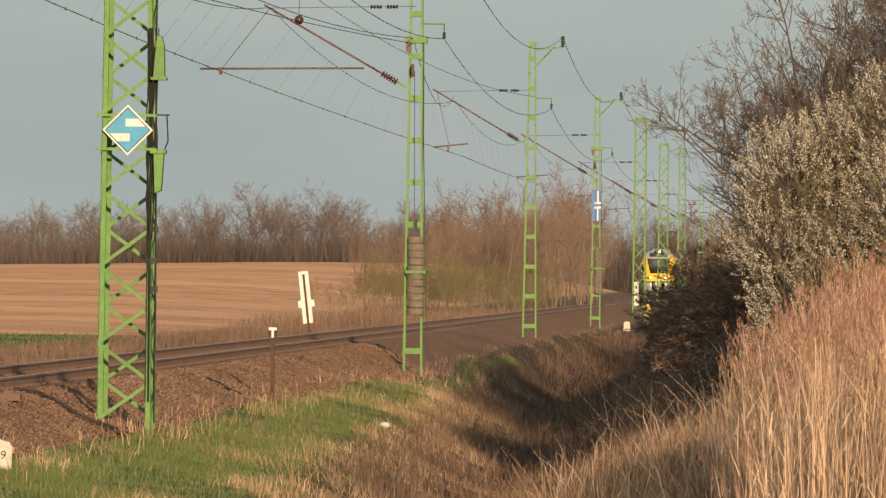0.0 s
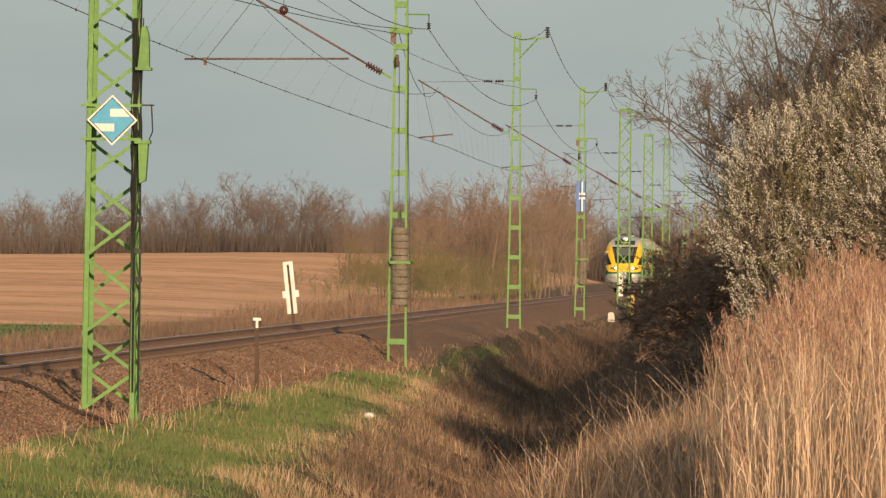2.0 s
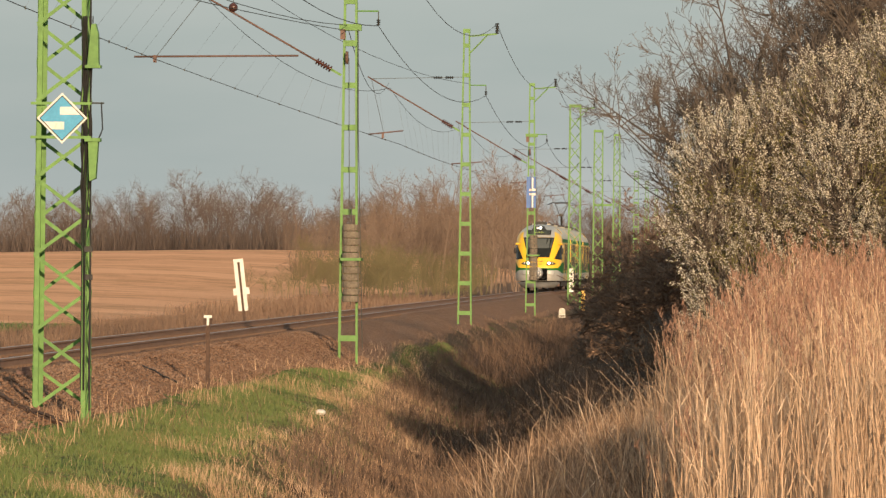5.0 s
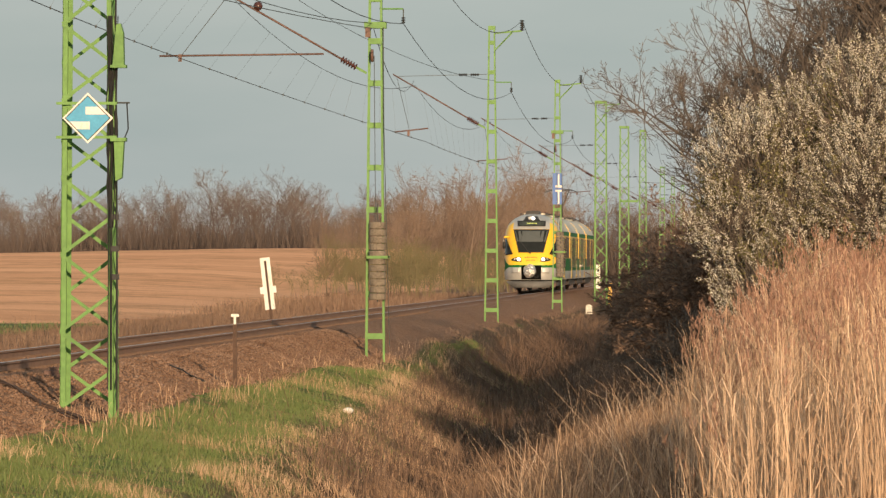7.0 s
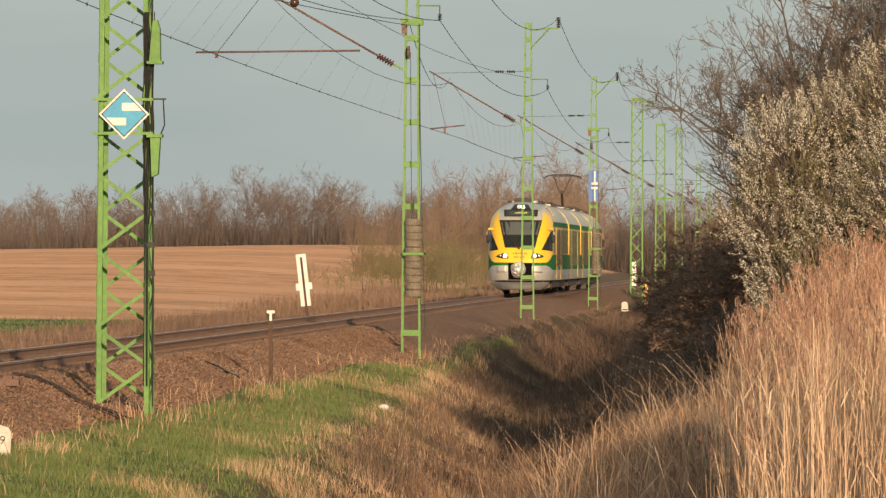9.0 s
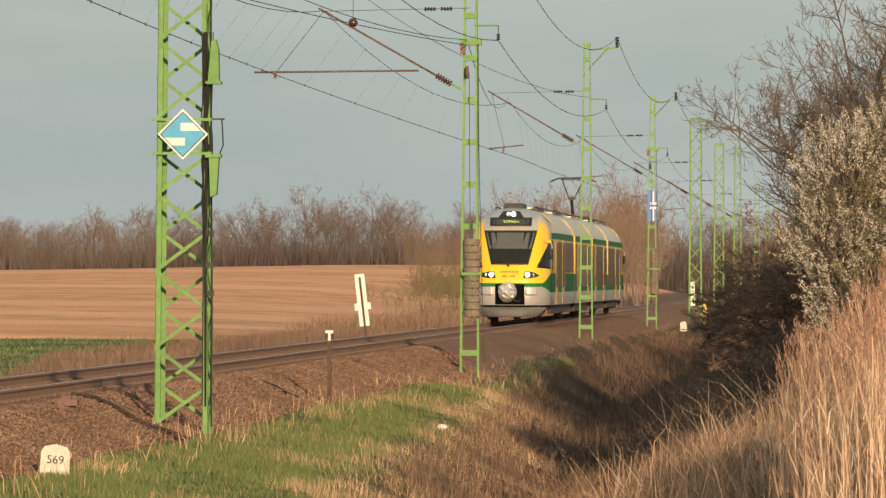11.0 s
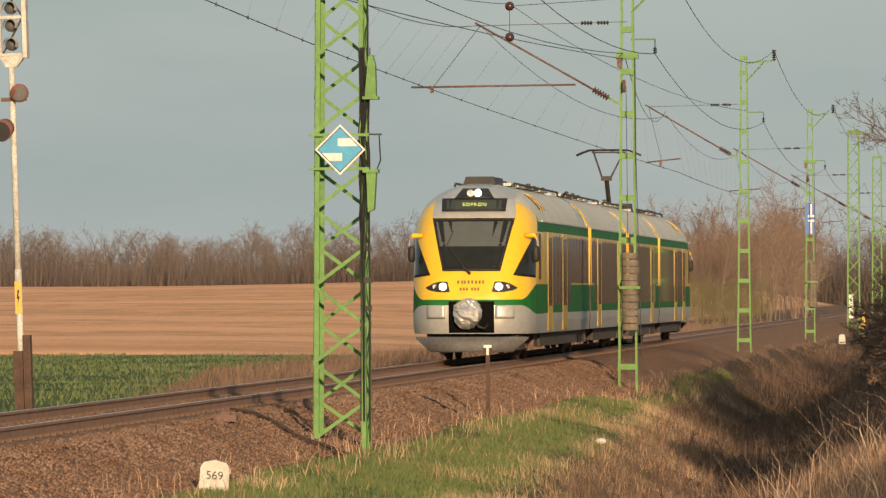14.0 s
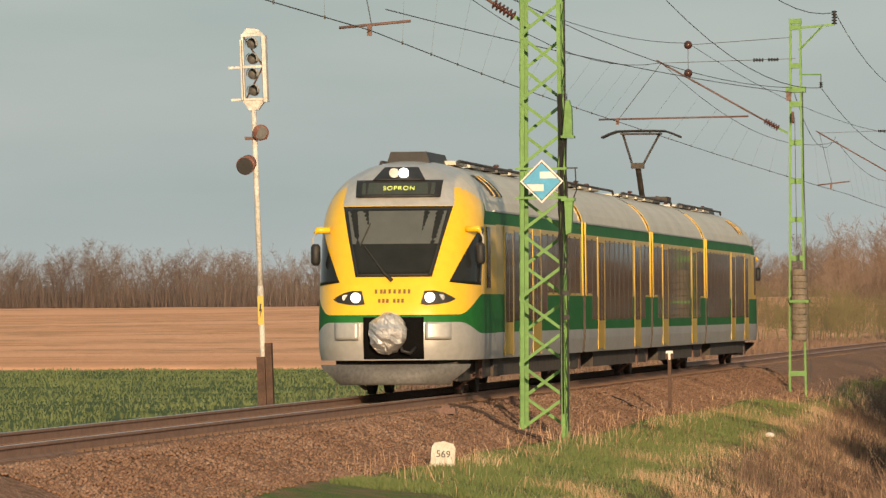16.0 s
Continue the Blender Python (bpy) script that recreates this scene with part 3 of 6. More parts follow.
# cable boxes and loose cables on the first mast's outer side
for z in (4.95, 3.40):
    b = Builder()
    b.prism([(0.38, z - 0.05), (0.54, z - 0.05), (0.53, z + 0.40), (0.49, z + 0.54), (0.43, z + 0.52)] if z > 4 else [(0.42, z - 0.14), (0.51, z - 0.1), (0.54, z + 0.42), (0.40, z + 0.42)], -0.56, -0.36)
    box = part("cable_box", b, MAST_GREEN, mast_a, "green sheet-metal cable trough")
    part("box_lid", Builder().box(0.35, 0.57, -0.59, -0.33, z - 0.09 if z > 4 else z + 0.42, z - 0.05 if z > 4 else z + 0.47), MAST_GREEN, box)
rng = random.Random(4)
for i in range(13):
    x = 0.30 + rng.uniform(0, 0.13)
    pts = [(x + rng.uniform(-0.03, 0.03), -0.41 + rng.uniform(-0.04, 0.04), z) for z in (5.6, 4.9, 4.4, 4.1, 3.7, 3.2, 2.6 if i > 3 else 0.3)]
    part("cable", Builder().tube(pts, 0.008, 5), BLACK, mast_a)
part("cable", Builder().tube([(0.40, -0.38, 10.0), (0.41, -0.38, 5.0), (0.43, -0.38, 2.0), (0.43, -0.38, 0.0)], 0.014, 6), BLACK, mast_a)
part("side_rod", Builder().tube([(0.35, -0.3, 4.37), (0.60, -0.3, 4.37)], 0.012, 5), WIRE, mast_a)
part("cable", Builder().tube([(0.56, -0.3, 4.37), (0.58, -0.3, 4.0), (0.5, -0.3, 3.8)], 0.010, 5), BLACK, mast_a)
for z in (2.3, 1.9, 2.75):
    part("clamp", Builder().box(0.34, 0.46, -0.42, -0.36, z - 0.04, z + 0.04), BLACK, mast_a)


# ---- wires ----
def wire(name, pts, sag, label, r=0.009, step=12):
    """A hanging wire from support to support."""
    b = Builder()
    path = []
    for (p, q) in zip(pts, pts[1:]):
        for k in range(step):
            u = k / step
            x = [lerp(p[i], q[i], u) for i in range(3)]
            path.append((x[0], x[1], x[2] - sag * 4 * u * (1 - u)))
    path.append(pts[-1])
    b.tube(path, r, 4)
    tagged(part(name, b, WIRE), label, "wire", "overhead wires")
    return path


contact = [(0.2, -45, 6.1), (-0.2, 27, 6.1), (0.05, 96.3, 6.2), (-1.82, 165.8, 6.58), (0.62, 235.4, 5.78), (-0.2, 305, 6.0), (0.2, 374.5, 6.05), (-0.2, 444, 6.05), (0.2, 513.5, 6.05), (-0.2, 583, 6.05), (0, 652, 6.05), (0, 722, 6.05)]
carrier = [(x * 0.4 if y != 165.8 else -0.67, y, z + (1.95 if y != 165.8 else 1.58)) for x, y, z in contact]
line_c = wire("contact_wire", contact, 0.05, "dark copper contact wire over the track", 0.0095)
line_m = wire("carrier_wire", carrier, 0.85, "dark carrier wire sagging above the contact wire", 0.009)
for i, (p, q) in enumerate(zip(line_c, line_m)):
    if i % 12 and 60 < p[1] < 380:
        tagged(part("dropper", Builder().tube([p, q], 0.0022, 3).box(p[0] - 0.012, p[0] + 0.012, p[1] - 0.03, p[1] + 0.03, p[2] - 0.03, p[2] + 0.03), WIRE), "thin dropper wire between carrier and contact wire", "wire", "droppers")
# the second pair, tied off at the mast with the weights
wire("anchored_wire", [(0.3, 96.3, 6.55), (2.85, 165.8, 7.32)], 0.15, "dark wire tied off at the tension wheel", 0.009)
wire("anchored_wire", [(0.0, 96.3, 8.2), (2.85, 165.8, 7.45)], 0.7, "dark wire tied off at the tension wheel", 0.009)
wire("anchored_wire", [(2.85, 165.8, 7.45), (0.2, 235.4, 7.9)], 0.9, "dark wire tied off at the tension wheel", 0.009)
wire("stay_wire", [(-2.0, 120.0, 8.9), (0.05, 165.8, 8.68), (3.0, 235.4, 7.9)], 0.5, "thin dark stay wire", 0.008)
wire("feeder_wire", [(4.0, 96.3, 10.3), (4.0, 165.8, 9.45), (3.95, 235.4, 9.98), (4.03, 305, 9.95), (4.2, 374.5, 10.6), (4.0, 444, 10.3), (3.9, 513.5, 10.6), (3.9, 583, 9.9)], 1.15, "dark feeder wire along the mast tops", 0.011)
wire("feeder_wire", [(3.6, 96.3, 8.3), (3.61, 165.8, 7.44), (3.58, 235.4, 7.49), (3.66, 305, 7.14), (3.8, 374.5, 7.6), (3.6, 444, 7.6), (3.6, 513.5, 7.6)], 0.85, "dark feeder wire hung from side arms", 0.010)


# ---- the train ----
# built with its nose at y = 0 and its body along +y, rail top at z = 0
HALF = 1.43
LENGTH = 74.0
train = thing("railcar_train", 0, 0, RAIL_Z, "yellow, green and silver electric railcar with four cars", "train")


def roof_half(z):
    """Half the body's width at a height: sides upright, shoulders rounded."""
    if z < 0.9:
        return HALF - 0.10 * ((0.9 - z) / 0.5) ** 2
    if z < 2.6:
        return HALF
    u = min(1.0, (z - 2.6) / 1.52)
    return HALF * (1 - u ** 3.0) ** 0.55


def nose_front(z):
    """How far back the nose's centre line lies at a height."""
    pts = ((0.5, 0.12), (0.9, 0.0), (1.4, 0.02), (2.05, 0.24), (2.7, 0.53), (3.27, 0.84), (3.72, 1.16), (3.98, 1.62), (4.12, 2.9))
    for (za, ya), (zb, yb) in zip(pts, pts[1:]):
        if z <= zb:
            return lerp(ya, yb, max(0, (z - za) / (zb - za)))
    return pts[-1][1]


NOSE_END = 3.6


def nose_point(a, z):
    """A point of the nose: a runs from -1 at one side, over the middle, to 1 at the other."""
    w, y0 = roof_half(z), nose_front(z)
    s = 1 if a > 0 else -1
    t = abs(a) * math.pi / 2
    ex, ey = 2 / 3.4, 2 / 2.3
    depth = min(1.5, NOSE_END - y0 - 0.05)
    return Vector((s * w * math.sin(t) ** ex, y0 + depth * (1 - max(0.0, math.cos(t)) ** ey), z))


def nose_depth(x, z):
    """The nose's y at a place of the front, seen from ahead."""
    w, y0 = roof_half(z), nose_front(z)
    q = min(0.9999, abs(x) / w)
    depth = min(1.5, NOSE_END - y0 - 0.05)
    return y0 + depth * (1 - (1 - q ** 3.4) ** (1 / 2.3))


def nose_patch(corners, out=0.012, n=10, rim=0.02):
    """A shell laid on the nose over a four-sided field of x and z."""
    b = Builder()
    v, f = [], []
    (ax, az), (bx, bz), (cx, cz), (dx, dz) = corners
    for layer in (out, -rim):
        for j in range(n + 1):
            for i in range(n + 1):
                u, w = i / n, j / n
                x = lerp(lerp(ax, bx, u), lerp(dx, cx, u), w)
                z = lerp(lerp(az, bz, u), lerp(dz, cz, u), w)
                v.append((x, nose_depth(x, z) - layer, z))
    m = (n + 1) ** 2
    for j in range(n):
        for i in range(n):
            k = j * (n + 1) + i
            f.append((k, k + 1, k + n + 2, k + n + 1))
    ring = [i for i in range(n + 1)] + [j * (n + 1) + n for j in range(1, n + 1)] + [n * (n + 1) + i for i in range(n - 1, -1, -1)] + [j * (n + 1) for j in range(n - 1, 0, -1)]
    f += [(p, p + m, q + m, q) for p, q in zip(ring, ring[1:] + ring[:1])]
    return b.add(v, f)


def nose_blob(outline, out=0.012):
    """A small rounded field on the nose, fanned from its middle."""
    n = len(outline)
    cx, cz = sum(p[0] for p in outline) / n, sum(p[1] for p in outline) / n
    v = [(cx, nose_depth(cx, cz) - out - 0.004, cz)]
    for s in (0.5, 1.0):
        for x, z in outline:
            x2, z2 = lerp(cx, x, s), lerp(cz, z, s)
            v.append((x2, nose_depth(x2, z2) - out, z2))
    v += [(x, nose_depth(x, z) + 0.02, z) for x, z in outline]
    f = [(0, 1 + i, 1 + (i + 1) % n) for i in range(n)]
    for k in (1, 1 + n):
        f += [(k + i, k + n + i, k + n + (i + 1) % n, k + (i + 1) % n) for i in range(n)]
    return Builder().add(v, f)


def build_cab(flip):
    """One driver's cab with its fittings; flip turns it to the train's other end."""
    mats = [T_YELLOW, T_GREEN, T_SILVER, T_ROOF, T_BAND_DIM, T_DARK]
    na = 120
    cols = [-1 + 2 * i / na for i in range(na + 1)]
    # rows of the shell; each may rise or fall from the middle to the sides
    rows = [lambda g: 0.62, lambda g: 0.75, lambda g: 0.9, lambda g: 1.27 - 0.2 * g, lambda g: 1.40 + 0.35 * g]
    rows += [lambda g, z=z: lerp(z, max(z, 1.80 + (z - 1.6) * 0.9), g * max(0, (2.2 - z) / 0.6)) for z in (1.62, 1.8, 2.0)]
    rows += [lambda g, z=z: z for z in [2.2 + 0.04 * i for i in range(48)]]
    b = Builder()
    grid = []
    for row in rows:
        line = []
        for a in cols:
            g = smooth_step(0.45, 0.9, abs(a))
            line.append(nose_point(a, row(g)))
        line = [Vector((line[0].x, NOSE_END, line[0].z))] + line + [Vector((line[-1].x, NOSE_END, line[-1].z))]
        grid.append(line)
    n = na + 3
    verts = [p for line in grid for p in line]
    b.v = [tuple(p) for p in verts]
    for j in range(len(grid) - 1):
        for i in range(n - 1):
            p = (verts[j * n + i] + verts[(j + 1) * n + i + 1]) / 2
            mi = 0
            if j < 3:
                mi = 2
            elif j == 3:
                mi = 1
            elif p.z > 3.27 and abs(p.x) < 0.97 - 0.10 * (p.z - 3.27):
                mi = 2
            elif p.z > 3.22 + 0.30 * max(0.0, 2.75 - p.y):
                mi = 3
            elif p.z > 2.96 and p.y > 1.75 + 1.5 * (p.z - 2.96):
                mi = 1
            elif p.y > 3.1 and p.z > 1.75:
                mi = 4 if p.y > 3.3 else 1
            b.f.append((j * n + i, j * n + i + 1, (j + 1) * n + i + 1, (j + 1) * n + i))
            b.mi.append(mi)
    top = len(grid) - 1
    b.f.append(tuple(top * n + i for i in range(n)))
    b.mi.append(3)
    cab = part("cab", b, mats, train, "rounded yellow cab with silver forehead and green waist", True)
    if flip:
        cab.matrix_basis = pose(0, LENGTH, 0, 0, 0, 180)
    glassy = part("windscreen", nose_patch(((-0.66, 2.05), (0.66, 2.05), (0.95, 3.27), (-0.95, 3.27)), 0.012, 14), BLACK, cab, "black-rimmed windscreen", True)
    part("screen_glass", nose_patch(((-0.61, 2.10), (0.61, 2.10), (0.89, 3.22), (-0.89, 3.22)), 0.017, 14), T_GLASS, glassy, "dark tinted glass", True)
    part("sun_blind", nose_patch(((-0.74, 2.62), (0.74, 2.62), (0.86, 3.19), (-0.86, 3.19)), 0.0195, 8, 0.0), surf("grey_blind", (0.082, 0.09, 0.086), (0.10, 0.108, 0.102), 0.4, 0.10), glassy, "grey roller blind")
    disp = part("destination_display", nose_patch(((-0.73, 3.43), (0.73, 3.43), (0.75, 3.73), (-0.75, 3.73)), 0.07, 8, 0.05), BLACK, cab, "black destination display", True)
    part("display_window", nose_patch(((-0.63, 3.48), (0.63, 3.48), (0.63, 3.68), (-0.63, 3.68)), 0.074, 6, -0.06), surf("display_grey", (0.035, 0.045, 0.035), (0.05, 0.06, 0.05), 2, 0.3), disp)
    crown = part("lamp_housing", nose_patch(((-0.45, 3.73), (0.45, 3.73), (0.29, 3.96), (-0.29, 3.96)), 0.10, 8, 0.05), BLACK, cab, "black top lamp housing", True)
    for x, m in ((-0.085, FOIL), (0.085, LAMP)):
        yy = nose_depth(x, 3.78) - 0.13
        part("top_lamp", Builder().tube([(x, yy - 0.015, 3.85), (x, yy + 0.05, 3.85)], 0.085, 16), m, crown, "round top lamp")
    if not flip:
        text = bpy.data.curves.new("display_text", "FONT")
        text.body, text.size, text.align_x, text.align_y, text.extrude = "SOPRON", 0.125, "CENTER", "CENTER", 0.002
        text.space_character = 1.18
        tx = new("display_text_curve", text)
        me = bpy.data.meshes.new_from_object(tx.evaluated_get(bpy.context.evaluated_depsgraph_get()))
        bpy.data.objects.remove(tx)
        me.materials.append(LED)
        word = part("display_text", me, None, disp, "amber-green letters SOPRON")
        lean = math.degrees(math.atan2(0.32, 0.45))
        word.matrix_basis = pose(0.02, nose_depth(0, 3.58) - 0.092, 3.58, 90 - lean, 0, 0)
    for s in (-1, 1):
        almond = [(s * x, z) for x, z in ((0.48, 1.58), (0.54, 1.81), (0.70, 1.815), (0.86, 1.78), (1.00, 1.71), (1.06, 1.665), (0.96, 1.61), (0.78, 1.575), (0.60, 1.565))]
        head = part("headlight", nose_blob(almond, 0.012), BLACK, cab, "black almond-shaped headlight")
        x, z = s * 0.64, 1.695
        yy = nose_depth(x, z - 0.07) - 0.02
        part("lamp", Builder().tube([(x, yy - 0.022, z), (x, yy + 0.03, z)], 0.085, 16), LAMP, head, "lit white headlamp")
        part("lamp", Builder().tube([(s * 0.83, nose_depth(0.83, z) - 0.016, z), (s * 0.83, nose_depth(0.83, z) + 0.03, z)], 0.055, 14), FOIL, head, "unlit lamp")
        # cab side windows, on the turn of the nose
        field = ((s * 0.95, 1.96), (s * 1.405, 1.90), (s * 1.405, 2.90), (s * 1.385, 2.92))
        part("cab_side_window", nose_patch(field if s > 0 else (field[1], field[0], field[3], field[2]), 0.022, 16, 0.03), T_GLASS, cab, "dark triangular side window", True)
        part("cab_door_window", Builder().box(s * 1.425 if s > 0 else -1.445, s * 1.445 if s > 0 else -1.425, 1.95, 2.45, 1.86, 2.92), T_GLASS, cab)
        part("mirror_bracket", Builder().tube([(s * 1.18, 0.98, 2.87), (s * 1.40, 0.95, 2.87), (s * 1.44, 0.94, 2.81)], [0.05, 0.06, 0.03], 8), T_YELLOW, cab, "yellow mirror bracket", True)
        part("mirror_stalk", Builder().tube([(s * 1.43, 0.94, 2.82), (s * 1.48, 0.92, 2.72), (s * 1.48, 0.92, 2.62)], 0.018, 6), T_SILVER, cab)
        part("mirror", Builder().tube([(s * 1.43, 0.92, 2.26), (s * 1.43, 0.92, 2.31), (s * 1.43, 0.92, 2.58), (s * 1.43, 0.92, 2.63)], [0.05, 0.085, 0.085, 0.05], 10), BLACK, cab, "dark rounded mirror", True)
        part("buffer_pad", nose_patch(((s * 0.58 if s > 0 else -1.0, 0.98), (s * 1.0 if s > 0 else -0.58, 0.98), (s * 1.0 if s > 0 else -0.58, 1.27), (s * 0.58 if s > 0 else -1.0, 1.27)), 0.10, 6, 0.05), T_SILVER, cab, "silver crash pad", True)
    # no real depth here: a black shell paints the opening's shade
    part("coupler_recess_shade", nose_patch(((-0.50, 0.64), (0.54, 0.64), (0.54, 1.36), (-0.50, 1.36)), 0.014, 8), DEEP_SHADE, cab, "black patch for the shade in the coupler opening", True)
    foil = Builder()
    fr = random.Random(3)
    nu, nv = 18, 12
    v = []
    for j in range(nv + 1):
        t = math.pi * j / nv
        for i in range(nu):
            a = 2 * math.pi * i / nu
            r = 0.33 * (0.86 + 0.22 * fr.random())
            v.append((-0.05 + r * 1.05 * math.sin(t) * math.cos(a), -0.16 + r * 0.9 * math.sin(t) * math.sin(a), 1.08 + r * 1.05 * math.cos(t)))
    foil.add(v, [(j * nu + i, j * nu + (i + 1) % nu, (j + 1) * nu + (i + 1) % nu, (j + 1) * nu + i) for j in range(nv) for i in range(nu)])
    part("wrapped_coupler", foil, FOIL, cab, "coupler wrapped in crumpled silver foil")
    part("brake_hose", Builder().tube([(0.12, -0.05, 0.95), (0.2, -0.22, 0.78), (0.33, -0.18, 0.74), (0.4, 0.0, 0.85)], 0.03, 6), BLACK, cab, "", True)
    pl = Builder()
    pv = []
    for z, w, y in ((0.55, 1.30, 0.02), (0.49, 1.28, -0.04), (0.24, 0.98, -0.16), (0.20, 0.96, -0.10)):
        for i in range(13):
            q = -1 + i / 6
            pv.append((q * w, y + 0.5 * abs(q) ** 3, z))
    pl.add(pv, [(j * 13 + i, j * 13 + i + 1, (j + 1) * 13 + i + 1, (j + 1) * 13 + i) for j in range(3) for i in range(12)])
    part("snow_plough", pl, T_PLOUGH, cab, "grey sheet-metal plough", True)
    part("front_chassis", Builder().box(-1.05, 1.05, 0.6, 3.6, 0.25, 0.64), T_DARK, cab)
    # wiper, number fields
    wy = lambda x, z: (x, nose_depth(x, z) - 0.05, z)
    part("wiper", Builder().tube([wy(-0.02, 1.99), wy(-0.16, 2.12), wy(-0.52, 2.58)], [0.035, 0.022, 0.012], 6), BLACK, cab)
    part("wiper_blade", Builder().tube([wy(-0.60, 2.58), wy(-0.44, 2.98)], 0.012, 5), BLACK, cab)
    for z, h, ws in ((1.80, 0.075, (-0.29, -0.2, -0.14, -0.055, 0.03, 0.115, 0.2, 0.28)), (1.64, 0.07, (-0.23, -0.16, -0.09, 0.03, 0.10, 0.17))):
        for x in ws:
            part("marking_bar", nose_patch(((x - 0.022, z - h / 2), (x + 0.022, z - h / 2), (x + 0.022, z + h / 2), (x - 0.022, z + h / 2)), 0.006, 1, 0.0), MARKING, cab)
    return cab


def loft_profile():
    """The body's outline from sill to roof on one side, with the paint of each strip."""
    zs = [(0.62, 2), (0.9, 2), (1.08, 1), (1.75, 4), (2.98, 1), (3.22, 3), (3.4, 3), (3.55, 3), (3.7, 3), (3.82, 3), (3.92, 3), (4.0, 3), (4.06, 3), (4.1, 3)]
    return zs


def build_car(y0, y1):
    prof = loft_profile()
    right = [(roof_half(z), z) for z, _ in prof]
    ring = right + [(-x, z) for x, z in right[::-1]]
    paint = [m for _, m in prof[:-1]]
    paint = paint + [3] + paint[::-1]
    b = Builder()
    n = len(ring)
    v = [(x, y, z) for y in (y0, y1) for x, z in ring]
    for i in range(n - 1):
        b.f.append((i, i + 1, n + i + 1, n + i))
        b.mi.append(paint[i])
    b.v = v
    b.f += [tuple(range(n)), tuple(range(2 * n - 1, n - 1, -1)), (0, n, 2 * n - 1, n - 1)]
    b.mi += [5, 5, 5]
    return part("car_body", b, [T_YELLOW, T_GREEN, T_SILVER, T_ROOF, T_BAND_DIM, T_DARK], train, "silver skirt, green waist and window band below a grey roof")


def side_window(car, s, y0, y1, z0=1.80, z1=2.88):
    x0, x1 = (HALF - 0.01, HALF + 0.005) if s > 0 else (-HALF - 0.005, -HALF + 0.01)
    part("window", Builder().box(x0, x1, y0, y1, z0, z1), T_GLASS, car)
    e = 0.004 * s
    for ya, yb, za, zb in ((y0 - 0.03, y0, z0 - 0.03, z1 + 0.03), (y1, y1 + 0.03, z0 - 0.03, z1 + 0.03)):
        part("window_seal", Builder().box(x0 + e, x1 + e, ya, yb, za, zb), BLACK, car)


def shoulder_patch(s, y0, y1, z0, z1, out=0.012, n=6):
    """A shell laid on the round shoulder of the roof."""
    v, f = [], []
    for lift in (out, -0.02):
        for i in range(n + 1):
            z = lerp(z0, z1, i / n)
            for y in (y0, y1):
                v.append((s * (roof_half(z) + lift), y, z + lift * 0.5))
    m = 2 * (n + 1)
    for i in range(n):
        f += [(2 * i, 2 * i + 1, 2 * i + 3, 2 * i + 2), (2 * i, 2 * i + 2, 2 * i + 2 + m, 2 * i + m), (2 * i + 1, 2 * i + 1 + m, 2 * i + 3 + m, 2 * i + 3)]
    f += [(0, m, m + 1, 1), (2 * n, 2 * n + 1, 2 * n + 1 + m, 2 * n + m)]
    return Builder().add(v, f)


def side_door(car, s, yc):
    """A double door: dark leaves between two yellow posts."""
    x0, x1 = (HALF - 0.01, HALF + 0.006) if s > 0 else (-HALF - 0.006, -HALF + 0.01)
    door = part("door", Builder().box(x0, x1, yc - 0.66, yc + 0.66, 0.68, 2.96), T_BAND_DIM, car, "double sliding door with yellow posts")
    e = 0.004 * s
    for a, c in ((-0.60, -0.04), (0.04, 0.60)):
        part("door_glass", Builder().box(x0 + e, x1 + e, yc + a, yc + c, 1.25, 2.85), T_GLASS, door)
    for a in (-0.80, 0.66):
        part("door_post", Builder().box(x0 + e * 0.3, x1 + e * 0.3, yc + a, yc + a + 0.14, 0.66, 2.97), T_POST_DIM, door)


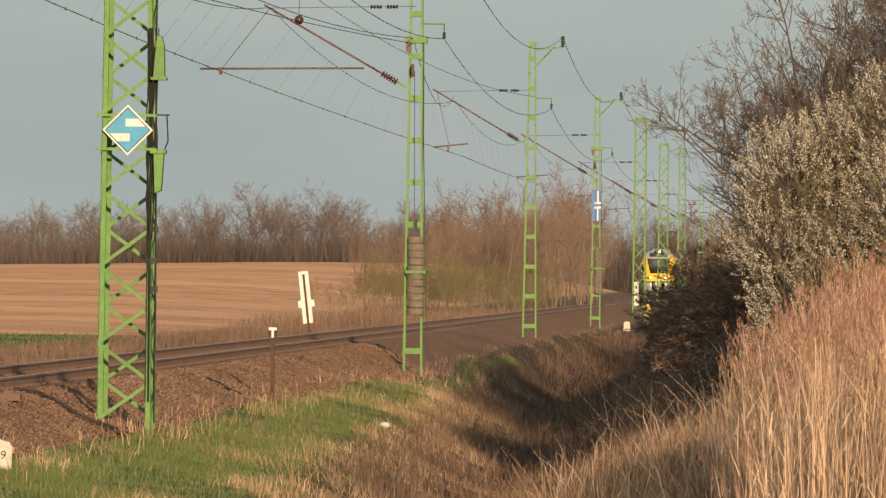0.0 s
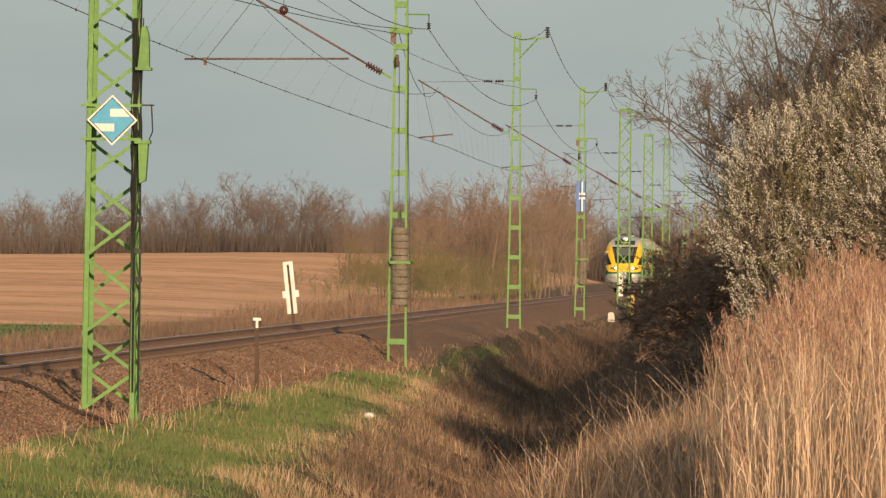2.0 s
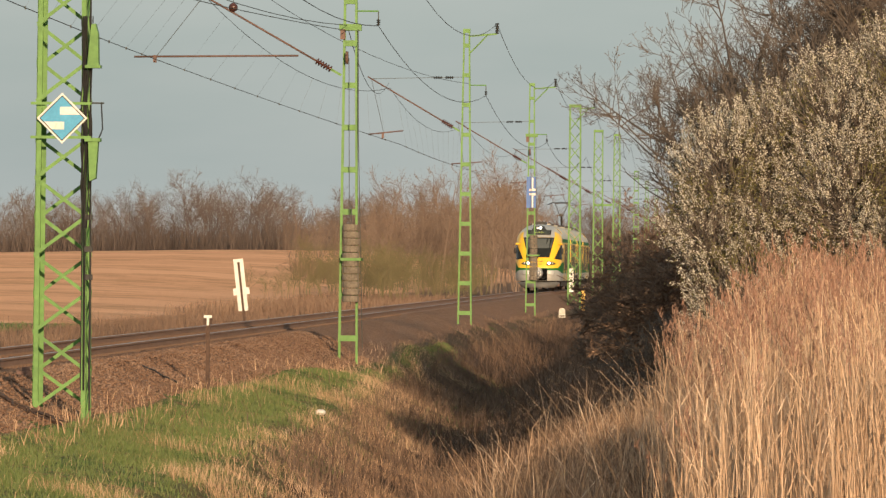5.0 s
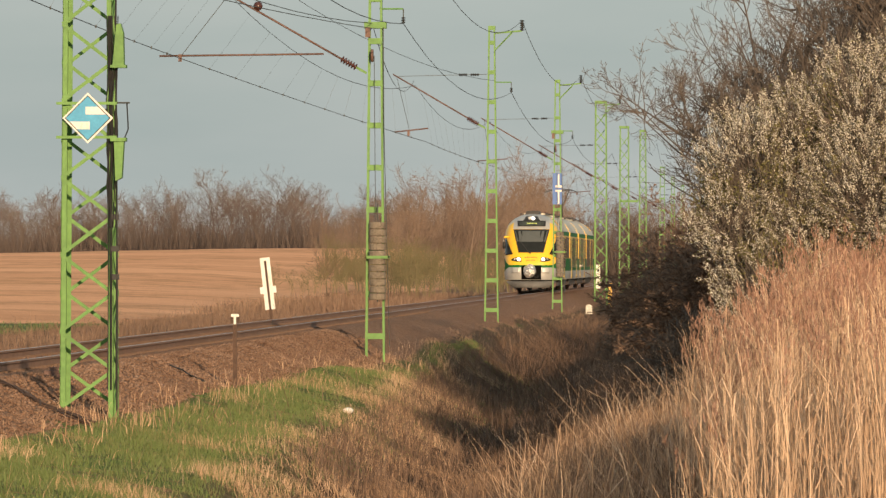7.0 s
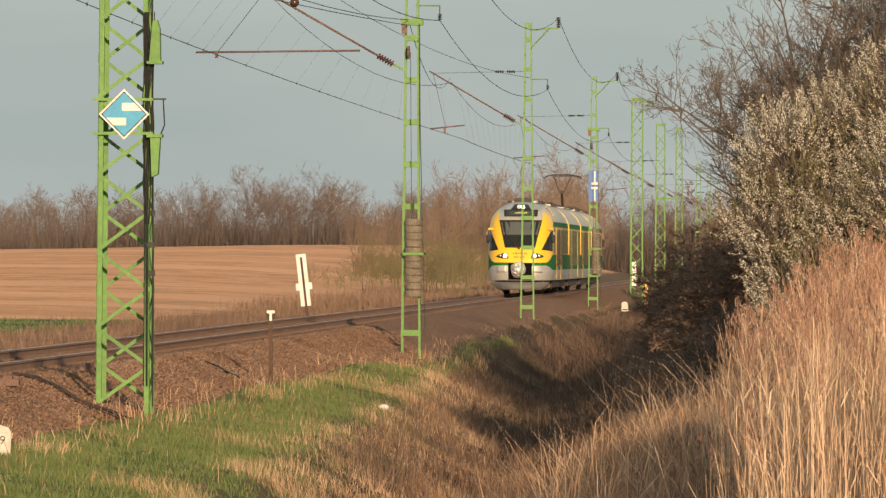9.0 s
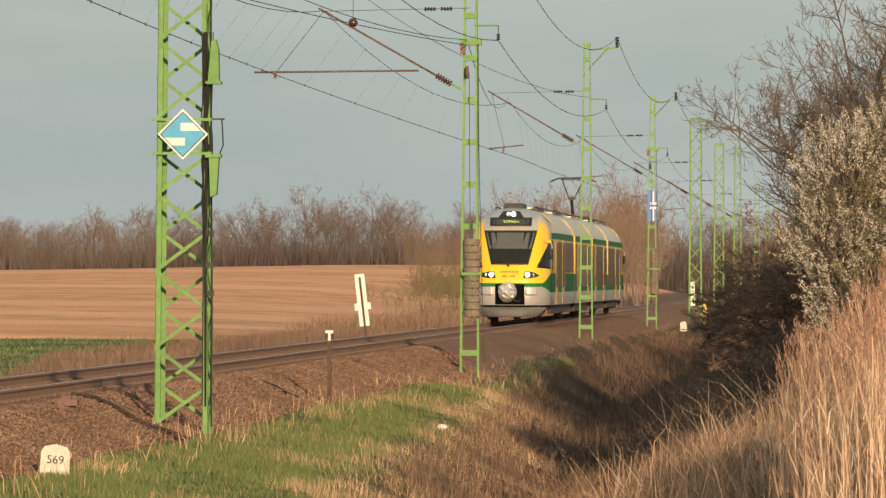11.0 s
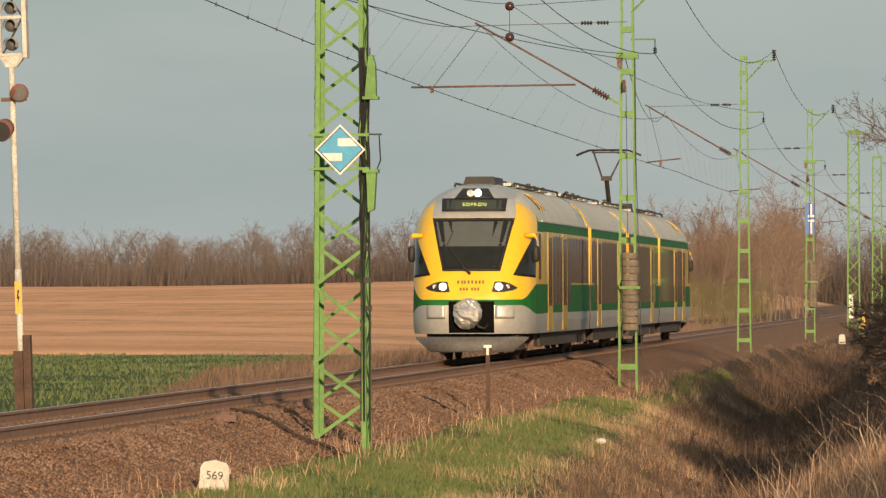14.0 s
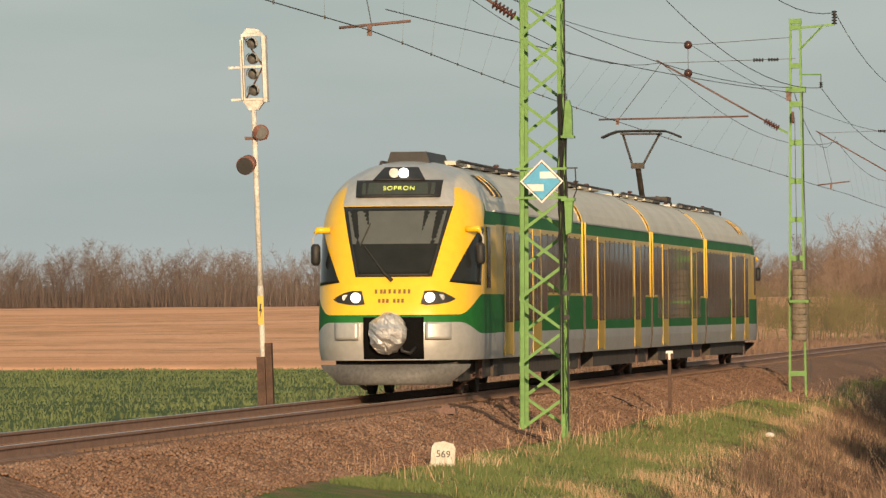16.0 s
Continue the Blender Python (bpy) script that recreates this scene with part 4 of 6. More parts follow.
CARS = ((NOSE_END, 20.2), (20.7, 36.8), (37.3, 53.3), (53.8, LENGTH - NOSE_END))
build_cab(False)
build_cab(True)
cars = []
for k, (ya, yb) in enumerate(CARS):
    car = build_car(ya, yb)
    cars.append(car)
    for s in (-1, 1):
        if k in (1, 2):
            doors = [ya + 3.6, yb - 3.6]
        else:
            doors = [ya + (2.1 if k == 0 else 9.6), ya + (7.2 if k == 0 else 14.7)]
        for d in doors:
            side_door(car, s, d)
        y = ya + 0.35
        while y + 1.0 < yb - 0.2:
            if all(y + 1.0 < d - 0.85 or y > d + 0.85 for d in doors):
                inner = doors[0] < y < doors[1] and k < 3
                beside = min(abs(y + 0.5 - d) for d in doors) < 1.75
                side_window(car, s, y + 0.05, y + 0.98, 1.28 if inner or beside or k == 3 else 1.80)
                y += 1.12
            else:
                y += 0.12
        # yellow strips on the sides stand in for the gleam of sunlit end faces
        for yy in (ya + 0.06, yb - 0.06):
            x0, x1 = (HALF - 0.02, HALF + 0.011) if s > 0 else (-HALF - 0.011, -HALF + 0.02)
            if NOSE_END + 0.5 < yy < LENGTH - NOSE_END - 0.5:
                part("end_gleam_strip", Builder().box(x0, x1, yy - 0.06, yy + 0.06, 1.75, 3.22), T_YELLOW, car, "yellow strip for the gleam of the car's sunlit yellow end")
                part("end_gleam_strip", shoulder_patch(s, yy - 0.06, yy + 0.06, 3.22, 3.84, 0.009), T_YELLOW, car)
        part("roof_gutter", Builder().box(s * roof_half(3.22) - 0.012, s * roof_half(3.22) + 0.02, ya, yb, 3.20, 3.235), T_SILVER, car)
    for y in [ya + 1.5 + 2.4 * i for i in range(int((yb - ya - 2.5) / 2.4))]:
        part("roof_hatch", Builder().box(-0.55, 0.55, y, y + 1.9, 4.07, 4.118 + 0.02 * ((k + int(y)) % 2)), T_ROOF if int(y) % 3 else T_PLOUGH, car)
    part("underfloor_box", Builder().box(-1.25, 1.25, ya + 3.5 if k else ya + 1.0, yb - 2.2, 0.30, 0.66), T_DARK, car)
for ya, yb in ((20.2, 20.7), (36.8, 37.3), (53.3, 53.8)):
    hoop = [(roof_half(z) - 0.09, z) for z in (0.72, 1.6, 2.6, 3.0, 3.3, 3.6, 3.8, 3.92)]
    part("bellows", Builder().prism(hoop + [(-x, z) for x, z in hoop[::-1]], ya, yb), BLACK, train, "black gangway bellows")
    part("bellows_skin", Builder().prism([(x * 0.985 + 0.05, z) for x, z in hoop] + [(-x * 0.985 - 0.05, z) for x, z in hoop[::-1]], ya + 0.05, ya + 0.12), T_DARK, train, "dark bellows fold")
for y0 in (4.3, LENGTH - 6.2):
    for s in (-1, 1):
        grille = part("shoulder_vent", shoulder_patch(s, y0, y0 + 1.9, 3.50, 3.86, 0.012), T_DARK, train, "dark vent in the roof shoulder")
        for dy in (0.45, 1.3):
            part("vent_bar", shoulder_patch(s, y0 + dy, y0 + dy + 0.16, 3.49, 3.87, 0.022), T_YELLOW, grille, "yellow bar")
# low equipment and pipes along the roof
rr = random.Random(12)
for ya, yb in CARS:
    for x in (-0.72, 0.66):
        part("roof_pipe", Builder().tube([(x, ya + 0.8, 4.05), (x, ya + 1.0, 4.12), (x + 0.04, (ya + yb) / 2, 4.11), (x, yb - 1.0, 4.12), (x, yb - 0.8, 4.05)], 0.028, 6), T_DARK, train)
    for k in range(5):
        y = lerp(ya + 1.0, yb - 1.2, k / 4 + rr.uniform(-0.03, 0.03))
        x = rr.uniform(-0.35, 0.35)
        part("roof_insulator", insulator(Builder(), (x, y, 4.08), (x, y, 4.30), 0.06, 3), PORCELAIN, train, "", True)
for y in (0.55 + 2.6, 70.8):
    aircon = part("air_conditioner", Builder().prism([(-0.38, 4.05), (0.38, 4.05), (0.31, 4.25), (-0.31, 4.25)], y - 0.6 if y < 10 else y - 2.4, y + 2.4 if y < 10 else y + 0.6), BLACK, train, "dark roof air-conditioning unit")
for yb0 in (4.6, 20.45, 37.05, 53.55, 69.4):
    bogie = part("bogie", Builder().box(-1.12, 1.12, yb0 - 1.75, yb0 + 1.75, 0.36, 0.58).box(-1.2, -1.0, yb0 - 1.1, yb0 + 1.1, 0.3, 0.7).box(1.0, 1.2, yb0 - 1.1, yb0 + 1.1, 0.3, 0.7), T_DARK, train, "dark bogie")
    for dy in (-1.25, 1.25):
        for s in (-1, 1):
            part("wheel", Builder().tube([(s * 0.70, yb0 + dy, 0.42), (s * 0.83, yb0 + dy, 0.42)], 0.42, 20), T_DARK, bogie)
            part("axle_box", Builder().box(s * 1.08 - 0.13, s * 1.08 + 0.13, yb0 + dy - 0.2, yb0 + dy + 0.2, 0.28, 0.6), RUST, bogie)
    for s in (-1, 1):
        part("sand_pipe", Builder().tube([(s * 1.1, yb0 - 2.0, 0.66), (s * 1.05, yb0 - 1.85, 0.3), (s * 0.8, yb0 - 1.78, 0.1)], 0.04, 6), RUST, bogie)
# pantograph, raised, over the third car
PY = 51.3
panto = part("pantograph", Builder().box(-0.7, 0.7, PY - 0.7, PY + 0.7, 4.12, 4.24), T_DARK, train, "raised dark pantograph")
part("lower_arm", Builder().tube([(0, PY + 0.6, 4.22), (0, PY - 0.75, 5.0)], 0.07, 8), T_DARK, panto)
part("knee", Builder().box(-0.16, 0.16, PY - 0.85, PY - 0.65, 4.93, 5.07), T_DARK, panto)
for s in (-1, 1):
    part("upper_arm", Builder().tube([(s * 0.13, PY - 0.75, 5.02), (s * 0.46, PY + 0.4, 5.82)], 0.03, 6), T_DARK, panto)
for dy in (-0.2, 0.2):
    pts = [(x, PY + 0.4 + dy, 5.88 - (0.22 * max(0, abs(x) - 0.55) ** 1.3 * 2.2)) for x in (-0.98, -0.8, -0.6, -0.3, 0, 0.3, 0.6, 0.8, 0.98)]
    part("contact_strip", Builder().tube(pts, 0.03, 6), BLACK, panto)
part("head_frame", Builder().box(-0.5, 0.5, PY + 0.15, PY + 0.65, 5.79, 5.83), T_DARK, panto)


# ---- plants ----
def stuff_mesh(name, verts, quads, tris, mats, label, category, kind="stuff", parent=None):
    """A mesh from arrays of points, four-sided and three-sided faces."""
    me = bpy.data.meshes.new(name)
    nq, nt = len(quads), len(tris)
    me.vertices.add(len(verts))
    me.vertices.foreach_set("co", np.asarray(verts, np.float32).ravel())
    me.loops.add(nq * 4 + nt * 3)
    idx = np.concatenate([np.asarray(quads, np.int32).ravel(), np.asarray(tris, np.int32).ravel()]) if nt else np.asarray(quads, np.int32).ravel()
    me.loops.foreach_set("vertex_index", idx)
    me.polygons.add(nq + nt)
    starts = np.concatenate([np.arange(nq) * 4, nq * 4 + np.arange(nt) * 3]).astype(np.int32)
    me.polygons.foreach_set("loop_start", starts)
    me.update(calc_edges=True)
    me.validate()
    me.materials.append(mats)
    ob = new(name, me)
    ob.parent = parent
    if label:
        tagged(ob, label, category, kind=kind)
    return ob


def blade_arrays(rng, base, height, width, bend=0.35, lean=0.15):
    """Blades of two bent pieces each, from points, heights and widths."""
    n = len(base)
    az = rng.uniform(0, 2 * np.pi, n)
    turn = rng.uniform(0, 2 * np.pi, n)
    side = np.stack([np.cos(turn), np.sin(turn), np.zeros(n)], 1) * (np.asarray(width) * 0.5)[:, None]
    way = np.stack([np.cos(az), np.sin(az), np.zeros(n)], 1)
    h = np.asarray(height)[:, None]
    l1 = (rng.uniform(0, lean, n))[:, None]
    l2 = (rng.uniform(0, bend, n))[:, None]
    up = np.array([0, 0, 1.0])
    mid = base + up * h * 0.55 + way * h * l1 * 0.55
    tip = mid + (up * (1 - l2 * 0.9) + way * (l1 + l2)) * h * 0.45
    v = np.stack([base - side, base + side, mid + side * 0.75, mid - side * 0.75, tip], 1).reshape(-1, 3)
    o = np.arange(n)[:, None] * 5
    return v, o + np.array([0, 1, 2, 3]), o + np.array([3, 2, 4])


def blades(name, seed, spots, heights, widths, mat, label, category, bend=0.35, lean=0.15):
    rng = np.random.default_rng(seed)
    v, q, t = blade_arrays(rng, np.asarray(spots, float), np.asarray(heights, float), np.asarray(widths, float), bend, lean)
    return stuff_mesh(name, v, q, t, mat, label, category)


def scatter(seed, n, x0, x1, y0, y1, near=1.0, keep=None):
    """Spots on the land, denser towards y0 when near is above 1."""
    r = random.Random(seed)
    out = []
    while len(out) < n:
        y = y0 + (y1 - y0) * r.random() ** near
        x = r.uniform(x0, x1)
        if keep is None or r.random() < keep(x, y):
            out.append((x, y, ground_z(x, y) - 0.02))
    return out


GRASS_GREEN = varied("spring_grass", ((0.27, 0.20, 0.10), (0.165, 0.185, 0.072), (0.118, 0.168, 0.052), (0.14, 0.185, 0.062), (0.26, 0.22, 0.10)), 0.6, 0.5)
STRAW = varied("dry_straw", ((0.24, 0.14, 0.085), (0.42, 0.265, 0.165), (0.56, 0.38, 0.24), (0.70, 0.52, 0.36)), 0.7, 0.35)
BROWN_WEED = varied("dead_weeds", ((0.10, 0.062, 0.045), (0.175, 0.112, 0.079), (0.245, 0.163, 0.114), (0.34, 0.24, 0.168)), 0.85, 0.12)
REED = varied("dry_reed", ((0.26, 0.16, 0.10), (0.48, 0.325, 0.215), (0.68, 0.49, 0.34), (0.84, 0.67, 0.51)), 0.65, 0.6)
PLUME = varied("reed_plume", ((0.22, 0.12, 0.085), (0.34, 0.20, 0.145), (0.46, 0.30, 0.225)), 0.9, 0.6)
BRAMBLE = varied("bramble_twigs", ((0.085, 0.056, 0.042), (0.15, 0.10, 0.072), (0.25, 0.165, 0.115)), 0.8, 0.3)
TWIG = varied("bare_twigs", ((0.075, 0.06, 0.052), (0.12, 0.098, 0.082), (0.18, 0.145, 0.115)), 0.85, 0.2)
BARK = surf("grey_bark", (0.07, 0.055, 0.045), (0.15, 0.12, 0.095), 2.5, 0.9, bump=0.01)
FAR_TWIG = varied("far_bare_woods", ((0.075, 0.06, 0.054), (0.108, 0.084, 0.073), (0.145, 0.112, 0.095), (0.21, 0.172, 0.145)), 0.9, 0.012)
COPSE_TWIG = varied("reddish_twigs", ((0.12, 0.085, 0.066), (0.17, 0.122, 0.094), (0.22, 0.162, 0.124), (0.34, 0.27, 0.215)), 0.9, 0.03)
WILLOW = varied("budding_willow", ((0.12, 0.09, 0.056), (0.135, 0.112, 0.06), (0.145, 0.132, 0.066), (0.20, 0.145, 0.085)), 0.85, 0.05)
BLOSSOM = varied("white_blossom", ((0.44, 0.40, 0.32), (0.60, 0.56, 0.47), (0.78, 0.74, 0.67)), 0.8, 0.8)
YOUNG_LEAF = varied("olive_young_leaf", ((0.12, 0.11, 0.042), (0.17, 0.155, 0.062), (0.25, 0.225, 0.10)), 0.7, 0.8)

# verge: green grass, then bleached tufts towards the ditch
green_keep = lambda x, y: (1.0 if noise.noise((x * 0.5, y * 0.22, 3)) > -0.12 else 0.25) * (1 - 0.93 * smooth_step(5.2, 6.5, across(x, y)))
sp = scatter(1, 95000, 3.25, 6.6, 66, 150, 1.5, green_keep) + scatter(2, 12000, 3.6, 6.8, 150, 205, 1.0, green_keep)
rr = random.Random(5)
blades("verge_grass", 1, sp, [rr.uniform(0.04, 0.125) for _ in sp], [rr.uniform(0.005, 0.011) for _ in sp], GRASS_GREEN, "short green spring grass on the verge", "grass", 0.8, 0.5)
dry_keep = lambda x, y: max(0.012, min(1, 2.4 * noise.noise((x * 0.7, y * 0.3, 9)) - 0.62 + 1.25 * smooth_step(5.3, 6.5, across(x, y)) - 1.2 * smooth_step(7.4, 8.4, across(x, y)) * smooth_step(95, 120, y)))
sp = scatter(3, 30000, 3.3, 8.4, 66, 190, 1.3, dry_keep)
blades("dry_grass", 2, sp, [rr.uniform(0.06, 0.30) for _ in sp], [rr.uniform(0.003, 0.006) for _ in sp], STRAW, "bleached dry grass tufts on the verge", "grass", 0.9, 0.7)
sp = scatter(4, 900, 2.7, 4.2, 70, 180, 1.3, lambda x, y: 0.15 + 0.85 * smooth_step(1.2, 0.3, abs(y - 95)))
blades("dry_grass", 3, sp, [rr.uniform(0.12, 0.4) for _ in sp], [rr.uniform(0.006, 0.012) for _ in sp], STRAW, "dry grass at the edge of the ballast", "grass", 0.6, 0.5)

sp = scatter(18, 2500, 3.0, 5.0, 170, 330, 1.0, lambda x, y: 1.0 if across(x, y) < 6.6 else 0.05)
blades("old_grass", 16, sp, [rr.uniform(0.05, 0.18) for _ in sp], [rr.uniform(0.008, 0.02) for _ in sp], BROWN_WEED, "brown old grass farther along the verge", "grass", 0.8, 0.6)

# ditch: brambles coloured dark for its shade, straw, and the near bank's straw
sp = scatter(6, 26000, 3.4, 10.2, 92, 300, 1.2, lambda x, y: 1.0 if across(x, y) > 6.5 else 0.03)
blades("ditch_weeds", 4, sp, [rr.uniform(0.2, 0.7) for _ in sp], [rr.uniform(0.006, 0.014) for _ in sp], BRAMBLE, "dead weeds in the ditch, dark in colour to deepen its shade", "weeds", 1.0, 0.8)
sp = scatter(7, 14000, 8.6, 12.4, 63, 128, 1.2, lambda x, y: smooth_step(8.4, 9.8, x) * (0.35 + 0.65 * smooth_step(-0.3, 0.3, noise.noise((x * 0.6, y * 0.25, 4)))))
blades("bank_straw", 5, sp, [rr.uniform(0.12, 0.5) * (1.8 if rr.random() < 0.05 else 1) for _ in sp], [rr.uniform(0.004, 0.008) for _ in sp], STRAW, "tall bleached straw on the ditch bank", "grass", 0.9, 0.55)
sp = scatter(8, 16000, 8.8, 12.0, 60, 150, 1.0)
blades("bank_weeds", 6, sp, [rr.uniform(0.15, 0.55) for _ in sp], [rr.uniform(0.006, 0.012) for _ in sp], BROWN_WEED, "brown dead weeds on the ditch bank", "weeds", 1.0, 0.7)
sp = scatter(9, 700, 8.6, 12.2, 62, 112, 1.0)
blades("long_stalks", 7, sp, [rr.uniform(0.6, 1.5) for _ in sp], [rr.uniform(0.006, 0.010) for _ in sp], REED, "long pale stalks leaning out of the straw", "grass", 1.2, 1.1)

# the bank goes on behind the shrubs: hidden woods added to darken window reflections
row = random.Random(15)
far_bank = [(row.uniform(13.5, 24), row.uniform(190, 620), row.uniform(4, 8), row.uniform(0.9, 1.4)) for _ in range(80)]

# far side of the track: brown weeds, and the young crop's edge
CROP_EDGE = lambda y: -6.5 - 8.5 * min(1, max(0, (y - 140) / 90))
sp = scatter(10, 26000, -15.5, -3.3, 95, 330, 1.1, lambda x, y: 1.0 if x > CROP_EDGE(y) else 0.0)
blades("trackside_weeds", 8, sp, [rr.uniform(0.12, 0.48) * (1.7 if rr.random() < 0.04 else 1) for _ in sp], [rr.uniform(0.009, 0.02) for _ in sp], BROWN_WEED, "brown dead weeds along the far side of the track", "weeds", 0.6, 0.4)
sp = scatter(11, 9000, -16, -4.5, 330, 470, 1.0)
blades("trackside_weeds", 9, sp, [rr.uniform(0.3, 0.9) for _ in sp], [rr.uniform(0.03, 0.06) for _ in sp], BROWN_WEED, "pale dead grass along the far side of the track", "weeds", 0.6, 0.4)
sp = [(-6.2 + rr.gauss(0, 1.6), 206 + rr.gauss(0, 5)) for _ in range(500)] + [(-5.6 + rr.gauss(0, 0.9), 150 + rr.gauss(0, 4)) for _ in range(200)]
sp = [(x, y, ground_z(x, y)) for x, y in sp]
blades("weed_clump", 14, sp, [rr.uniform(0.5, 1.5) for _ in sp], [rr.uniform(0.008, 0.02) for _ in sp], BRAMBLE, "dark clump of tall dead weeds by the track", "weeds", 0.8, 0.6)
CROP = varied("young_wheat", ((0.085, 0.118, 0.045), (0.115, 0.15, 0.06), (0.15, 0.185, 0.08)), 0.7, 0.08)
sp = scatter(12, 46000, -48, -6.5, 105, 286, 1.0, lambda x, y: 1.0 if x < CROP_EDGE(y) else 0.0)
blades("young_crop", 10, sp, [rr.uniform(0.08, 0.2) for _ in sp], [rr.uniform(0.03, 0.06) for _ in sp], CROP, "green rows of young winter crop", "crop", 0.7, 0.6)


def reed_bed():
    """Stems, hanging leaves and feathery heads."""
    rng = np.random.default_rng(21)
    r = random.Random(22)
    spots = scatter(13, 6800, 11.0, 14.4, 48, 86, 1.0, lambda x, y: smooth_step(-0.55, 0.75, x - (13.0 - 0.0150 * y) + 0.5 * noise.noise((y * 0.3, x, 1))) ** 1.5)
    spots = np.asarray(spots)
    n = len(spots)
    h = rng.uniform(1.3, 2.1, n) * (0.62 + 0.38 * np.clip((spots[:, 0] - 12.75 + 0.015 * spots[:, 1] + 0.3) / 1.5, 0, 1))
    h *= np.array([0.92 + 0.34 * noise.noise((p[0] * 1.4, p[1] * 0.35, 6)) for p in spots])
    V, Q, T = [], [], []
    o = 0
    lean = rng.normal(0, 0.07, (n, 2)) + np.array([-0.03, 0.0])
    tops = spots + np.stack([lean[:, 0] * h * 1.2, lean[:, 1] * h, h], 1)
    mids = spots + np.stack([lean[:, 0] * h * 0.45, lean[:, 1] * h * 0.45, h * 0.5], 1)
    for turn in (0.0, math.pi / 2):
        a = rng.uniform(0, math.pi, n) + turn
        side = np.stack([np.cos(a), np.sin(a), 0 * a], 1) * rng.uniform(0.0020, 0.0036, n)[:, None]
        v = np.stack([spots - side, spots + side, mids + side, mids - side, tops + side * 0.5, tops - side * 0.5], 1).reshape(-1, 3)
        k = np.arange(n)[:, None] * 6 + o
        V.append(v)
        Q += [k + np.array([0, 1, 2, 3]), k + np.array([3, 2, 4, 5])]
        o += n * 6
    # leaves: three to each stem, off the stem at several heights
    for _ in range(3):
        u = rng.uniform(0.25, 0.9, n)[:, None]
        root = spots + (tops - spots) * u
        v, q, t = blade_arrays(rng, root, rng.uniform(0.2, 0.5, n), rng.uniform(0.004, 0.009, n), 1.4, 0.9)
        V.append(v)
        Q.append(q + o)
        T.append(t + o)
        o += len(v)
    stuff_mesh("reed_bed", np.concatenate(V), np.concatenate(Q), np.concatenate(T), REED, "dense bed of tall dry tan reeds on the bank", "reeds")
    pick = rng.random(n) < np.clip(0.08 + 0.25 * (h - 1.4), 0.04, 0.3)
    hd = tops[pick]
    V, Q, T, o = [], [], [], 0
    sag = np.stack([rng.normal(-0.25, 0.3, len(hd)), rng.normal(0, 0.3, len(hd)), np.full(len(hd), 0.9)], 1)
    for k in range(44):
        u = rng.random(len(hd))[:, None]
        root = hd + sag * (u * 0.36 - 0.12) + rng.normal(0, 1, (len(hd), 3)) * (0.034 * (1.15 - u)) - np.array([0, 0, 0.05])
        v, q, t = blade_arrays(rng, root, rng.uniform(0.04, 0.11, len(hd)), rng.uniform(0.004, 0.010, len(hd)), 1.2, 0.6)
        V.append(v)
        Q.append(q + o)
        T.append(t + o)
        o += len(v)
    stuff_mesh("reed_plumes", np.concatenate(V), np.concatenate(Q), np.concatenate(T), PLUME, "brown feathery reed heads above the stems", "reeds")


reed_bed()


# ---- trees and shrubs ----
def grow(r, p, d, length, rad, level, segs, spec):
    """A branch of bent pieces that carries the next level's branches."""
    pieces, kids, wander, up, ratio = spec[level]
    q, way = Vector(p), Vector(d).normalized()
    pts = [q.copy()]
    for k in range(pieces):
        way = (way + Vector((r.gauss(0, wander), r.gauss(0, wander), r.gauss(0, wander) + up))).normalized()
        q = q + way * (length / pieces)
        pts.append(q.copy())
    for k in range(pieces):
        segs.append((level, pts[k], pts[k + 1], rad * (1 - 0.75 * k / pieces), rad * (1 - 0.75 * (k + 1) / pieces)))
    if level + 1 < len(spec):
        for c in range(kids):
            u = r.uniform(0.22 if level else 0.3, 1.0)
            i = min(pieces - 1, int(u * pieces))
            at = pts[i].lerp(pts[i + 1], u * pieces - i)
            base = (pts[i + 1] - pts[i]).normalized()
            turn = Vector((r.gauss(0, 1), r.gauss(0, 1), r.gauss(0, 0.6))).normalized()
            way2 = (base * r.uniform(0.45, 0.9) + turn * r.uniform(0.5, 0.95)).normalized()
            grow(r, at, way2, length * ratio * r.uniform(0.65, 1.2) * (1.15 - 0.5 * u), max(rad * 0.45 * (1.1 - 0.5 * u), 0.002), level + 1, segs, spec)


def tube_arrays(segs, sides=4):
    """Round pieces for many segments at once."""
    p = np.array([s[1] for s in segs])
    q = np.array([s[2] for s in segs])
    r0 = np.array([s[3] for s in segs])[:, None]
    r1 = np.array([s[4] for s in segs])[:, None]
    d = q - p
    d /= np.linalg.norm(d, axis=1)[:, None] + 1e-9
    ref = np.where(np.abs(d[:, 2:3]) < 0.9, np.array([[0, 0, 1.0]]), np.array([[1.0, 0, 0]]))
    a = np.cross(d, ref)
    a /= np.linalg.norm(a, axis=1)[:, None] + 1e-9
    b = np.cross(d, a)
    rings = []
    for c, rad in ((p, r0), (q, r1)):
        for k in range(sides):
            w = 2 * math.pi * k / sides
            rings.append(c + (a * math.cos(w) + b * math.sin(w)) * rad)
    v = np.stack(rings, 1).reshape(-1, 3)
    o = np.arange(len(segs))[:, None] * (2 * sides)
    quads = np.concatenate([o + np.array([k, (k + 1) % sides, sides + (k + 1) % sides, sides + k]) for k in range(sides)])
    return v, quads


